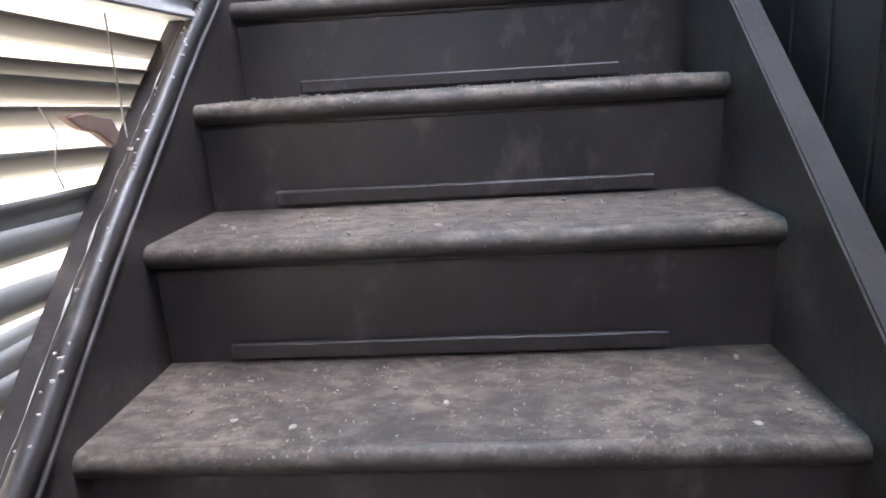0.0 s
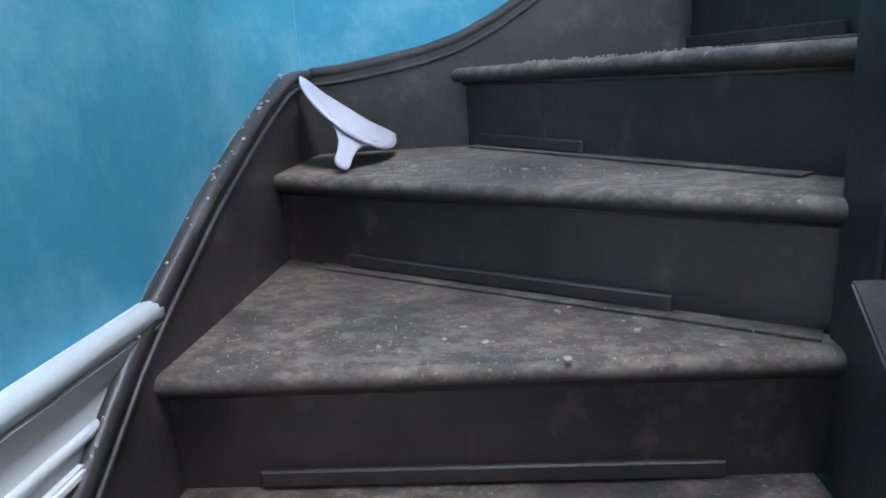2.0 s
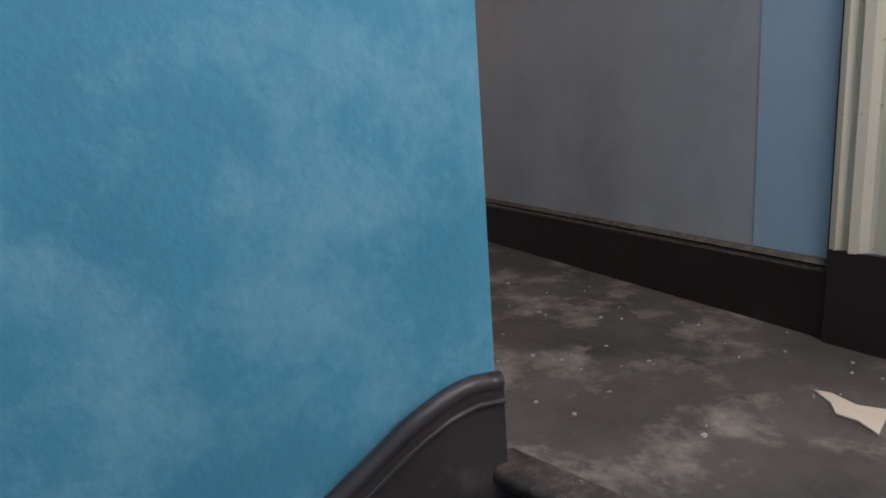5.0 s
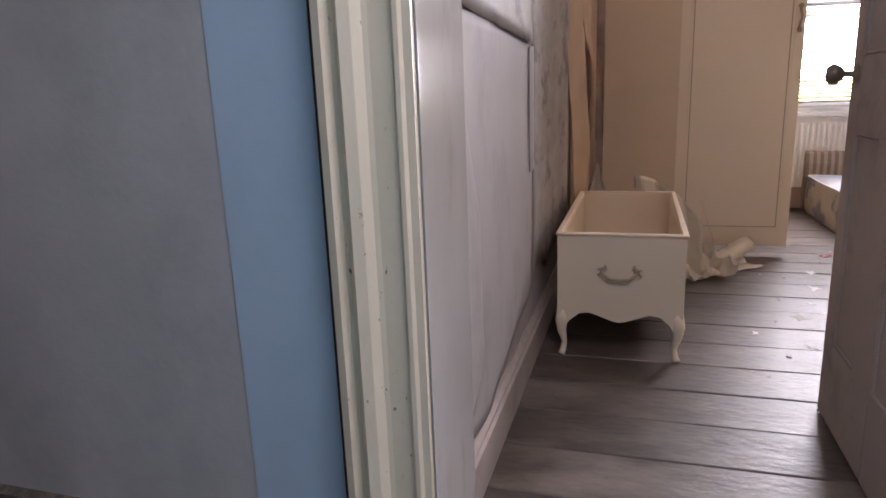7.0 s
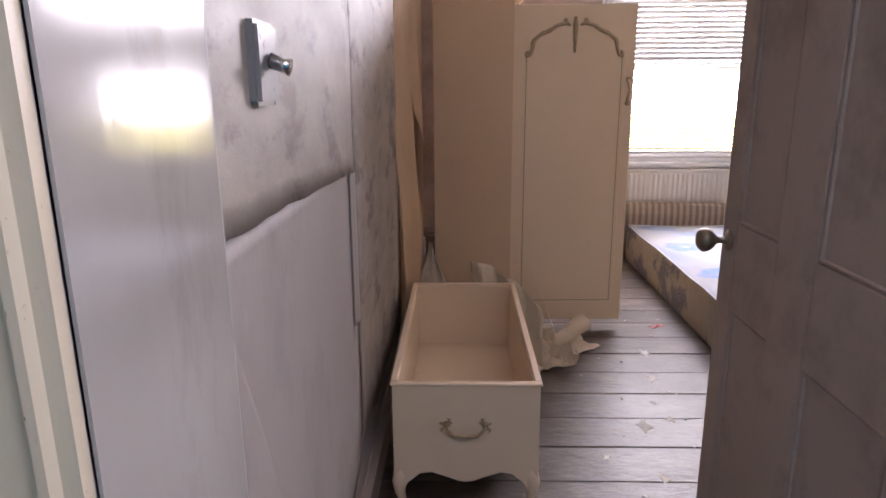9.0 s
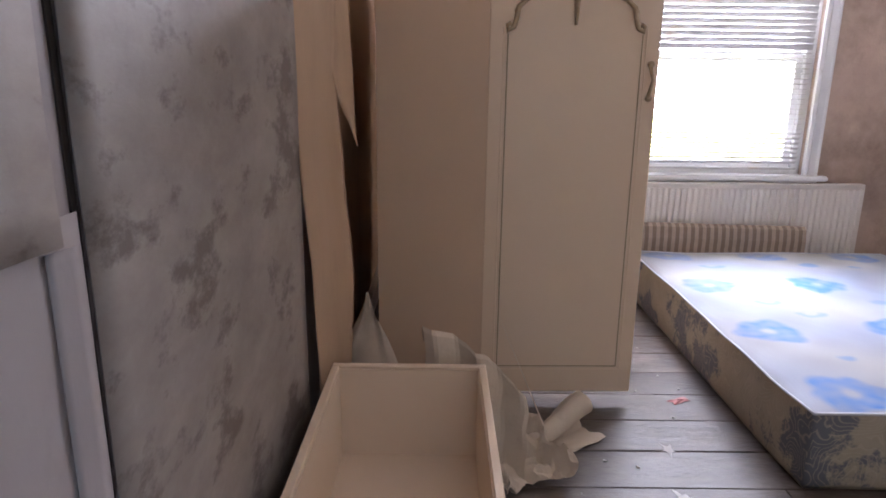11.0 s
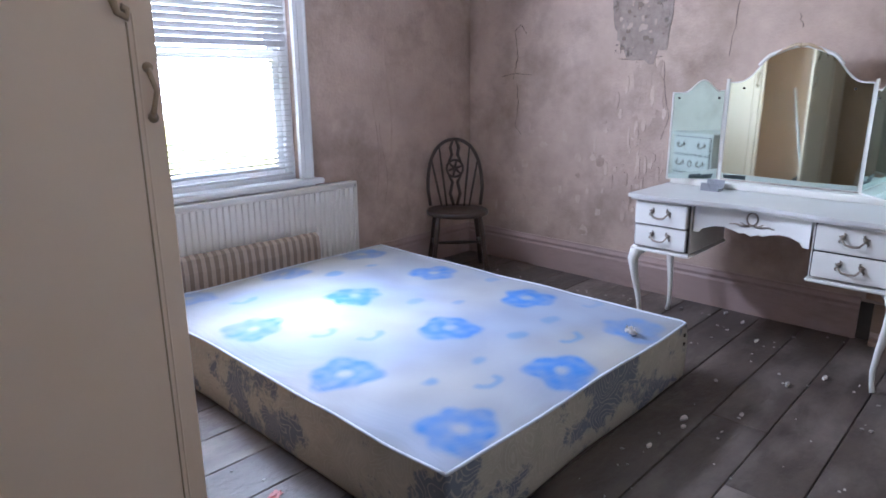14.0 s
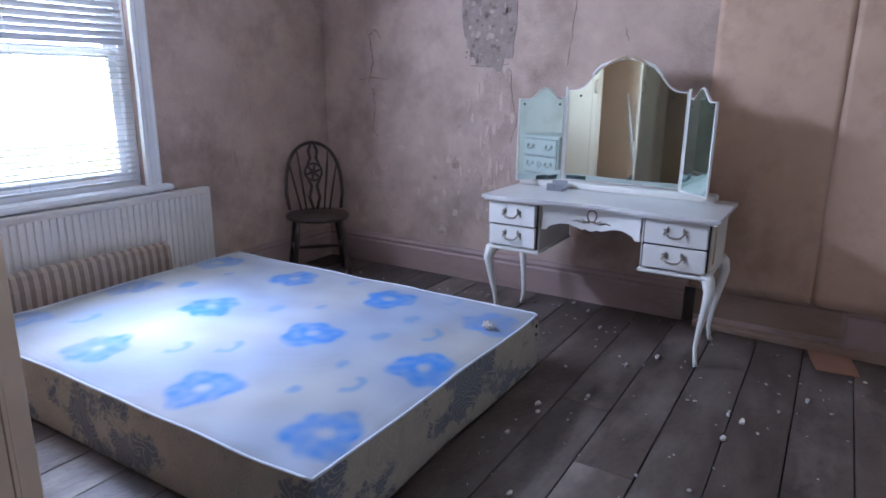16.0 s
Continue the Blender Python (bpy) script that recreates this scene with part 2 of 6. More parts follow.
M_CRACK = mat("crack_shadow", (0.17, 0.125, 0.10), (0.24, 0.18, 0.145), 20, 0.9, 0)
M_TILE = mat("rust_brown_hardboard", (0.24, 0.12, 0.075), (0.30, 0.16, 0.10), 6, 0.7, 0.1)
M_TIMBER = mat("bare_old_timber", (0.20, 0.13, 0.085), (0.29, 0.20, 0.14), 8, 0.75, 0.2, (0.38, 0.30, 0.23), 4, 0.55, 0.75, stretch=(1, 0.2, 1))
M_SPLINTER = mat("brown_splintered_wood", (0.16, 0.10, 0.08), (0.30, 0.20, 0.16), 14, 0.8, 0.3)
M_SKIRT2 = mat("faded_pink_skirting_paint", (0.30, 0.21, 0.185), (0.35, 0.25, 0.22), 4, 0.6, 0.1, (0.2, 0.14, 0.12), 4, 0.5, 0.75, stretch=(1, 0.3, 1))
M_CEIL = mat("off_white_ceiling", (0.80, 0.77, 0.73), (0.73, 0.70, 0.66), 2, 0.9, 0.1)
M_STRIPE = mat("striped_ticking", (0.31, 0.24, 0.185), (0.37, 0.295, 0.23), 40, 0.9, 0.1)
M_STRIPE2 = mat("striped_ticking_dark", (0.17, 0.125, 0.09), (0.21, 0.16, 0.12), 40, 0.9, 0.1)
M_SIDE = mat("jacquard_side", (0.36, 0.325, 0.255), (0.46, 0.415, 0.335), 9, 0.6, 0.2, (0.15, 0.165, 0.20), 3.0, 0.515, 0.55)
_n, _l = M_SIDE.node_tree.nodes, M_SIDE.node_tree.links
_tc, _wv, _wp = _n.new("ShaderNodeTexCoord"), _n.new("ShaderNodeTexVoronoi"), _n.new("ShaderNodeTexNoise")
_wp.inputs["Scale"].default_value = 5
_wv.inputs["Scale"].default_value = 6.5
_ad = _n.new("ShaderNodeVectorMath")
_ad.operation = "MULTIPLY_ADD"
_ad.inputs[1].default_value = (0.22, 0.22, 0.22)
_l.new(_tc.outputs["Object"], _wp.inputs["Vector"])
_l.new(_wp.outputs["Color"], _ad.inputs[0])
_l.new(_tc.outputs["Object"], _ad.inputs[2])
_l.new(_ad.outputs[0], _wv.inputs["Vector"])
_sn = _n.new("ShaderNodeMath")
_sn.operation = "MULTIPLY"
_sn.inputs[1].default_value = 62.0
_l.new(_wv.outputs["Distance"], _sn.inputs[0])
_s2 = _n.new("ShaderNodeMath")
_s2.operation = "SINE"
_l.new(_sn.outputs[0], _s2.inputs[0])
_mr = _n.new("ShaderNodeMapRange")
_mr.inputs["From Min"].default_value, _mr.inputs["From Max"].default_value, _mr.inputs["To Max"].default_value = 0.55, 0.95, 0.5
_l.new(_s2.outputs[0], _mr.inputs[0])
_mx = _n.new("ShaderNodeMixRGB")
_b = _n["Principled BSDF"]
_l.new(_mr.outputs[0], _mx.inputs[0])
_l.new(_b.inputs["Base Color"].links[0].from_socket, _mx.inputs[1])
_mx.inputs[2].default_value = (0.50, 0.45, 0.36, 1)
_l.new(_mx.outputs[0], _b.inputs["Base Color"])
M_PIPING = mat("pale_blue_piping", (0.50, 0.54, 0.60), (0.58, 0.61, 0.66), 30, 0.7, 0.1)
M_BAG = mat("black_bin_bag", (0.02, 0.022, 0.024), (0.04, 0.045, 0.05), 8, 0.35, 0.3)
M_CLOTH = mat("grey_blue_cloth", (0.16, 0.19, 0.21), (0.26, 0.29, 0.31), 9, 0.9, 0.3)
M_POLE = mat("white_pole", (0.66, 0.66, 0.64), None, 10, 0.4, 0)
M_SKYCARD = glow("bright_overcast", (0.93, 0.97, 1.0), 20.0)
M_SKYCARD2 = glow("warm_daylight", (1.0, 0.84, 0.62), 0.5)
M_LAWN = glow("sunlit_garden", (0.80, 0.80, 0.28), 8.0)
M_RED = mat("faded_red_wrapper", (0.28, 0.06, 0.055), (0.40, 0.13, 0.11), 20, 0.5, 0.1)

MIRROR = bpy.data.materials.new("old_mirror")
MIRROR.use_nodes = True
mb = MIRROR.node_tree.nodes["Principled BSDF"]
mb.inputs["Base Color"].default_value = (0.69, 0.83, 0.79, 1)
mb.inputs["Metallic"].default_value, mb.inputs["Roughness"].default_value = 1.0, 0.03

FABRIC = bpy.data.materials.new("mattress_ticking")
FABRIC.use_nodes = True
fn = FABRIC.node_tree
at = fn.nodes.new("ShaderNodeVertexColor")
at.layer_name = "pattern"
fb = fn.nodes["Principled BSDF"]
fb.inputs["Roughness"].default_value = 0.62
fb.inputs["Specular IOR Level"].default_value = 0.35
fb.inputs["Sheen Weight"].default_value = 0.2
fn.links.new(at.outputs[0], fb.inputs["Base Color"])
fz = fn.nodes.new("ShaderNodeTexNoise")
fz.inputs["Scale"].default_value = 9
fz2 = fn.nodes.new("ShaderNodeBump")
fz2.inputs["Strength"].default_value, fz2.inputs["Distance"].default_value = 0.15, 0.02
fn.links.new(fz.outputs[0], fz2.inputs["Height"])
fn.links.new(fz2.outputs[0], fb.inputs["Normal"])

# ---- mesh helpers ----
BASE = {}
rnd = random.Random(7)


def thing(name, loc, label, category, group="", kind=""):
    o = new(name)
    o.empty_display_size = 0.1
    o.location = loc
    BASE[o.name] = Vector(loc)
    return tagged(o, label, category, group, kind)


def part(name, bm, material, parent=None, label="", smooth=False):
    me = bpy.data.meshes.new(name)
    off = BASE[parent.name] if parent else Vector((0, 0, 0))
    bmesh.ops.translate(bm, vec=-off, verts=bm.verts)
    bmesh.ops.recalc_face_normals(bm, faces=bm.faces)
    for f in bm.faces:
        f.smooth = smooth
    bm.to_mesh(me)
    bm.free()
    me.materials.append(material)
    o = new(name, me)
    if parent:
        o.parent = parent
        BASE[o.name] = off
    if label:
        o["label"] = label
    return o


def single(name, bm, material, label, category, group="", kind="", smooth=False):
    """A thing that is one mesh, its origin at its base."""
    cs = [v.co for v in bm.verts]
    lo = Vector([min(c[i] for c in cs) for i in range(3)])
    hi = Vector([max(c[i] for c in cs) for i in range(3)])
    base = Vector(((lo.x + hi.x) / 2, (lo.y + hi.y) / 2, lo.z))
    bmesh.ops.translate(bm, vec=-base, verts=bm.verts)
    o = part(name, bm, material, None, smooth=smooth)
    o.location = base
    return tagged(o, label, category, group, kind)


def box(x0, x1, y0, y1, z0, z1, bevel=0.0, bm=None, seg=2):
    own = bmesh.new()
    bmesh.ops.create_cube(own, size=1)
    for v in own.verts:
        v.co = Vector(((x0 + x1) / 2 + v.co.x * (x1 - x0), (y0 + y1) / 2 + v.co.y * (y1 - y0), (z0 + z1) / 2 + v.co.z * (z1 - z0)))
    if bevel:
        bmesh.ops.bevel(own, geom=own.edges[:], offset=bevel, segments=seg, affect="EDGES", clamp_overlap=True)
    if bm is None:
        return own
    return merge(bm, own)


def merge(bm, other):
    me = bpy.data.meshes.new("tmp")
    other.to_mesh(me)
    other.free()
    bm.from_mesh(me)
    bpy.data.meshes.remove(me)
    return bm


def prism(pts, way, bevel=0.0, seg=2):
    """A polygon of 3D points, swept along the vector way."""
    bm = bmesh.new()
    way = Vector(way)
    a = [bm.verts.new(p) for p in pts]
    b = [bm.verts.new(Vector(p) + way) for p in pts]
    n = len(pts)
    bm.faces.new(a)
    bm.faces.new(b[::-1])
    for i in range(n):
        bm.faces.new((a[i], b[i], b[(i + 1) % n], a[(i + 1) % n]))
    bmesh.ops.recalc_face_normals(bm, faces=bm.faces)
    if bevel:
        bmesh.ops.bevel(bm, geom=bm.edges[:], offset=bevel, segments=seg, affect="EDGES", clamp_overlap=True)
    return bm


def tube(pts, radii, n=8, bm=None, flat=1.0):
    """A round bar along points; radii: one or one each."""
    own = bmesh.new()
    pts = [Vector(p) for p in pts]
    if not isinstance(radii, (list, tuple)):
        radii = [radii] * len(pts)
    rings = []
    side = None
    for i, p in enumerate(pts):
        d = (pts[min(i + 1, len(pts) - 1)] - pts[max(i - 1, 0)]).normalized()
        if side is None:
            side = d.orthogonal().normalized()
        side = (side - d * side.dot(d)).normalized()
        up = d.cross(side)
        rings.append([own.verts.new(p + (side * math.cos(k * math.tau / n) + up * flat * math.sin(k * math.tau / n)) * radii[i]) for k in range(n)])
    for r0, r1 in zip(rings, rings[1:]):
        for k in range(n):
            own.faces.new((r0[k], r0[(k + 1) % n], r1[(k + 1) % n], r1[k]))
    own.faces.new(rings[0][::-1])
    own.faces.new(rings[-1])
    return own if bm is None else merge(bm, own)


def lathe(profile, centre, axis=(0, 0, 1), n=14):
    """profile: (radius, distance along the axis)."""
    bm = bmesh.new()
    ax = Vector(axis).normalized()
    s = ax.orthogonal().normalized()
    u = ax.cross(s)
    rings = [[bm.verts.new(Vector(centre) + ax * d + (s * math.cos(k * math.tau / n) + u * math.sin(k * math.tau / n)) * max(r, 1e-4)) for k in range(n)] for r, d in profile]
    for r0, r1 in zip(rings, rings[1:]):
        for k in range(n):
            bm.faces.new((r0[k], r0[(k + 1) % n], r1[(k + 1) % n], r1[k]))
    bm.faces.new(rings[0][::-1])
    bm.faces.new(rings[-1])
    return bm


def sheet(fn_, nu, nv, thick=0.002):
    """A thin sheet from fn_(u, v), with thickness."""
    bm = bmesh.new()
    g = [[bm.verts.new(fn_(i / nu, j / nv)) for j in range(nv + 1)] for i in range(nu + 1)]
    for i in range(nu):
        for j in range(nv):
            bm.faces.new((g[i][j], g[i + 1][j], g[i + 1][j + 1], g[i][j + 1]))
    bmesh.ops.recalc_face_normals(bm, faces=bm.faces)
    bmesh.ops.solidify(bm, geom=bm.faces[:], thickness=thick)
    return bm


def nz(x, y=0.0, z=0.0):
    return noise.noise(Vector((x, y, z)))

# ---- the setting: stairwell, landing, bedroom ----
SX, SY = 0.89, -1.755


def W(a, b, z):
    """Stair plan (a: across from the wall string, b: up the flight) to the world."""
    return Vector((SX - b, SY + a, z))


def wallbox(name, x0, x1, y0, y1, z0, z1, m, label, holes=()):
    """A wall with thickness, opened by holes (along the long axis: lo, hi, z0, z1)."""
    bm = bmesh.new()
    along_x = (x1 - x0) > (y1 - y0)
    lo, hi = (x0, x1) if along_x else (y0, y1)
    cuts = sorted({lo, hi, *[h[0] for h in holes], *[h[1] for h in holes]})
    zs = sorted({z0, z1, *[h[2] for h in holes], *[h[3] for h in holes]})
    for a, b in zip(cuts, cuts[1:]):
        run = []
        for c, d in zip(zs, zs[1:]):
            mid = ((a + b) / 2, (c + d) / 2)
            if any(h[0] < mid[0] < h[1] and h[2] < mid[1] < h[3] for h in holes):
                run.append(None)
            elif run and run[-1]:
                run[-1][1] = d
            else:
                run.append([c, d])
        for r in run:
            if r:
                (box(a, b, y0, y1, r[0], r[1], bm=bm) if along_x else box(x0, x1, a, b, r[0], r[1], bm=bm))
    bmesh.ops.remove_doubles(bm, verts=bm.verts, dist=0.0005)
    return tagged(part(name, bm, m), label, "wall", kind="structure")


ZC = 2.45
YW, XR, XL = 4.66, 3.80, -0.39
# bedroom shell
wallbox("wall_window", XL - 0.2, XR + 0.2, YW, YW + 0.22, -0.05, ZC, M_PINK, "dusty pink bare plaster wall with a sash window", [(1.02, 2.27, 0.72, 2.2)])
wallbox("wall_right", XR, XR + 0.2, 0.0, YW, -0.05, ZC, M_PINK, "stained dusty pink plaster wall behind the dressing table")
wallbox("wall_left", XL - 0.2, XL, 0.27, YW, -0.05, ZC, M_PAPER, "bedroom wall with peeling pale wallpaper")
wallbox("wall_hall", -4.2, XR + 0.2, 0.0, 0.27, -0.05, ZC, M_GREY, "plain grey painted landing wall with a doorway", [(-0.343, 0.545, -0.05, 2.02)])
wallbox("wall_bedroom_lining", 0.70, XR, 0.27, 0.275, 0.0, ZC, M_INNER, "papered inner face of the landing wall")
tagged(part("ceiling", box(-4.2, XR + 0.2, -2.4, YW + 0.22, ZC, ZC + 0.1), M_CEIL), "off-white plaster ceiling", "ceiling", kind="structure")
tagged(part("floor_base", box(XL - 0.2, XR + 0.2, 0.27, YW, -0.12, -0.022), M_DARK), "dark void under the bedroom boards", "floor", kind="structure")
# landing floor, cut round the stairwell
lf = prism([(-4.2, 0.275, 0), (XR, 0.275, 0), (XR, -0.80, 0), (0.27, -0.80, 0), (0.25, -0.68, 0), (0.18, -0.66, 0), W(0.91, 1.40, 0), (-0.59, -0.855, 0), (-0.59, -2.3, 0), (-4.2, -2.3, 0)], (0, 0, -0.10))
tagged(part("landing_floor", lf, M_HALLFLOOR), "dusty dark landing floor with pale scuffs", "floor", kind="structure")
# stairwell walls
wallbox("wall_stair_end", SX - 1.47, SX - 1.39, -1.83, -0.853, -2.5, ZC, M_BLUE, "turquoise painted plaster wall at the stair turn")
wallbox("wall_stair_side", SX - 1.47, 3.6, -2.07, SY - 0.06, -2.5, ZC, M_BLUE, "turquoise painted wall beside the stairs, with a blind-covered window", [(SX - 0.40, SX + 1.9, -1.95, -0.60)])
# Out of view; its opening is invented to go with the fill lamp there.
wallbox("wall_stair_back", 3.5, 3.6, SY - 0.06, 0.0, -2.5, ZC, M_GREY, "plain grey wall behind the stairs", [(-1.75, -0.25, 0.25, 1.75)])
wallbox("wall_landing_back", -4.2, SX - 1.47, -2.4, -2.3, -0.1, ZC, M_GREY, "plain grey landing wall")
# Unseen end wall, given an invented opening beside its fill lamp.
wallbox("wall_landing_end", -4.3, -4.2, -2.4, 0.27, -0.1, ZC, M_GREY, "plain grey wall at the landing's end", [(-1.6, -0.6, 0.7, 2.1)])
tagged(part("stair_bottom_floor", box(-0.6, 3.6, -2.07, -0.7, -2.5, -2.4), M_HALLFLOOR), "dark floor at the foot of the stairs", "floor", kind="structure")

# dark boarding on the open side of the flight
boarding = thing("boarding", (1.9, -0.80, -2.4), "black-painted vertical boarding beside the stairs", "panelling", kind="structure")
for i in range(27):
    x = 0.30 + i * 0.121
    part("plank", box(x, x + 0.116, -0.805, -0.78, -2.4, 0.75, 0.004), M_BLACK, boarding)
part("backing", box(0.28, 3.5, -0.778, -0.765, -2.4, 0.75), M_DARK, boarding)

# ---- staircase ----
stairs = thing("staircase", W(0.4, 0.0, -2.4), "black-painted worn wooden winder staircase with dusty treads", "staircase", kind="structure")
RISE = 0.19
LEFT, RIGHT = -0.04, 0.862


def tread(poly, z, thick=0.036):
    """poly in stair plan; the first two points are the nosing."""
    d0, d1 = W(*poly[0], z), W(*poly[1], z)
    ways = (d1 - d0).normalized()
    off = Vector((-ways.y, ways.x, 0))
    if off.dot(W(*poly[2], z) - d1) < 0:
        off = -off
    r = thick / 2
    bm = prism([d0 + off * r, d1 + off * r] + [W(a, b, z) for a, b in poly[2:]], (0, 0, -thick))
    drop = Vector((0, 0, r))
    n_ = 12
    wear = [r * (1 - 0.05 * abs(nz(i * 1.9, z * 7))) for i in range(n_ + 1)]
    merge(bm, tube([(d0 + off * r - drop).lerp(d1 + off * r - drop, i / n_) for i in range(n_ + 1)], wear, 18))
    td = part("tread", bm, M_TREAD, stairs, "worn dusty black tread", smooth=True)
    td.data.set_sharp_from_angle(angle=radians(35))
    # small scotia moulding under the nosing
    a, b = d0 + off * 0.026, d1 + off * 0.026
    part("nosing_moulding", tube([Vector((a.x, a.y, z - thick - 0.003)), Vector((b.x, b.y, z - thick - 0.003))], 0.005, 8), M_BLACK, stairs, smooth=True)


def riser(p, q, z0, z1, strip=True, ends=(0.14, 0.86), fillet=False):
    """A riser from plan point p to q, set back from the nosing line."""
    d = (Vector((*q, 0)) - Vector((*p, 0))).normalized()
    back = Vector((-d.y, d.x, 0))
    P, Q = Vector((*p, 0)) + back * 0.028, Vector((*q, 0)) + back * 0.028
    P2, Q2 = P + back * 0.02, Q + back * 0.02
    part("riser", prism([W(P.x, P.y, z0), W(Q.x, Q.y, z0), W(Q2.x, Q2.y, z0), W(P2.x, P2.y, z0)], (0, 0, z1 - z0 - 0.03)), M_RISER, stairs)
    if strip:
        u0, u1 = ends[0] + rnd.uniform(-0.02, 0.02), ends[1] + rnd.uniform(-0.03, 0.02)
        A, B = P.lerp(Q, u0), P.lerp(Q, u1)
        f = -back * 0.012
        if fillet:
            C, D, g = P.lerp(Q, 0.10), P.lerp(Q, 0.93), -back * 0.034
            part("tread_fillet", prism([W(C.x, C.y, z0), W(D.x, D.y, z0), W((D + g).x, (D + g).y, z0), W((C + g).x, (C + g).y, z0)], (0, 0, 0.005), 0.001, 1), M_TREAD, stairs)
        part("riser_strip", prism([W(A.x, A.y, z0 + 0.006), W(B.x, B.y, z0 + 0.004), W((B + f).x, (B + f).y, z0 + 0.004), W((A + f).x, (A + f).y, z0 + 0.006)], (0, 0, 0.026), 0.003, 1), M_RISER, stairs)


noses = [(-1.14 - RISE * k, -0.229 - 0.234 * k) for k in range(6, -1, -1)] + [(-0.95, 0.0), (-0.76, 0.233)]
for (z, b), nxt in zip(noses, [n[1] for n in noses[1:]] + [0.47]):
    tread([(LEFT, b), (RIGHT, b), (RIGHT, nxt + 0.085), (LEFT, nxt + 0.045)], z)
    riser((LEFT, b), (RIGHT, b), z - RISE, z)
tread([(LEFT, 0.468), (RIGHT + 0.02, 0.502), (0.95, 0.58), (LEFT, 1.09)], -0.57)
riser((LEFT, 0.468), (RIGHT + 0.02, 0.502), -0.76, -0.57)
tread([(LEFT, 1.018), (0.93, 0.505), (1.0, 0.66), (0.38, 1.40), (LEFT, 1.40)], -0.38)
riser((LEFT, 1.018), (0.93, 0.505), -0.57, -0.38, ends=(0.15, 0.78), fillet=True)
tread([(0.305, 1.388), (0.93, 0.634), (1.06, 0.66), (0.92, 1.388)], -0.19)
riser((0.305, 1.388), (0.93, 0.634), -0.38, -0.19, ends=(0.10, 0.48), fillet=True)
tread([(0.862, 1.392), (1.055, 0.70), (1.12, 0.72), (0.93, 1.392)], 0.003)
riser((0.862, 1.392), (1.055, 0.70), -0.19, 0.003, ends=(0.06, 0.75), fillet=True)


def string_curve(b):
    """Height of the wall string's top along the flight."""
    pts = [(-2.0, -2.53), (-0.276, -1.11), (-0.055, -0.915), (0.281, -0.645), (0.472, -0.505), (0.75, -0.36), (0.984, -0.262), (1.2, -0.185), (1.39, -0.178)]
    for (b0, z0), (b1, z1) in zip(pts, pts[1:]):
        if b <= b1:
            return z0 + (z1 - z0) * (b - b0) / (b1 - b0)
    return pts[-1][1]


def end_curve(a):
    pts = [(-0.06, -0.178), (0.05, -0.172), (0.16, -0.158), (0.26, -0.143), (0.355, -0.118), (0.44, -0.08), (0.522, -0.033), (0.636, 0.04), (0.745, 0.108), (0.80, 0.132), (0.848, 0.143), (0.905, 0.138)]
    for (b0, z0), (b1, z1) in zip(pts, pts[1:]):
        if a <= b1:
            return z0 + (z1 - z0) * (a - b0) / (b1 - b0)
    return pts[-1][1]


bs = [-1.95 + 3.34 * i / 46 for i in range(47)]
part("wall_string", prism([W(-0.058, b, string_curve(b)) for b in bs] + [W(-0.058, 1.39, -0.62), W(-0.058, 0.5, -0.80), W(-0.058, -1.95, -2.75)], (0, 0.03, 0)), M_BLACK, stairs)
part("string_edge_board", prism([W(-0.090, b, string_curve(b) - 0.004) for b in bs] + [W(-0.090, b, string_curve(b) - 0.03) for b in bs[::-1]], (0, 0.036, 0)), M_BLACK, stairs, "dull dark edge board along the wall string")
part("string_moulding", tube([W(-0.037, b, string_curve(b) - 0.002) for b in bs], 0.015, 10), M_BLACK, stairs, smooth=True)
part("string_bead", tube([W(-0.027, b, string_curve(b) - 0.030) for b in bs], 0.005, 6), M_BLACK, stairs, smooth=True)
ea = [-0.03 + 0.93 * i / 40 for i in range(41)]
part("end_string", prism([W(a, 1.388, end_curve(a)) for a in ea] + [W(0.90, 1.388, -0.26), W(0.4, 1.388, -0.5), W(-0.03, 1.388, -0.6)], (0.026, 0, 0)), M_BLACK, stairs)
part("end_string_moulding", tube([W(a, 1.374, end_curve(a) - 0.002) for a in ea], 0.0155, 10), M_BLACK, stairs, smooth=True)
part("end_string_bead", tube([W(a, 1.361, end_curve(a) - 0.03) for a in ea], 0.005, 6), M_BLACK, stairs, smooth=True)
fe = [-0.3 + 1.62 * i / 90 for i in range(91)]
part("flaking_edge", tube([W(-0.055, b, string_curve(b) + 0.008 + 0.005 * nz(b * 30)) for b in fe], [0.0002 + 0.006 * max(0, nz(b * 25, 3.0) - 0.12) for b in fe], 6), M_CHIP, stairs, "flaking pale paint edge above the string")
# outer string, its capping and the newel post
ob_ = [-1.95 + 2.41 * i / 30 for i in range(31)]
rz_ = lambda b: -0.835 + 0.79 * b
part("outer_string", prism([W(0.862, b, rz_(b)) for b in ob_] + [W(0.862, 0.46, -0.9), W(0.862, -1.95, -2.75)], (0, 0.03, 0)), M_BLACK, stairs)
part("outer_string_capping", prism([W(0.848, b, rz_(b) + 0.015) for b in ob_] + [W(0.848, b, rz_(b) - 0.006) for b in ob_[::-1]], (0, 0.042, 0), 0.003, 2), M_BLACK, stairs)
nc = W(0.926, 0.507, 0)
part("newel_post", box(nc.x - 0.05, nc.x + 0.05, nc.y - 0.05, nc.y + 0.05, -1.2, -0.06, 0.006), M_BLACK, stairs)

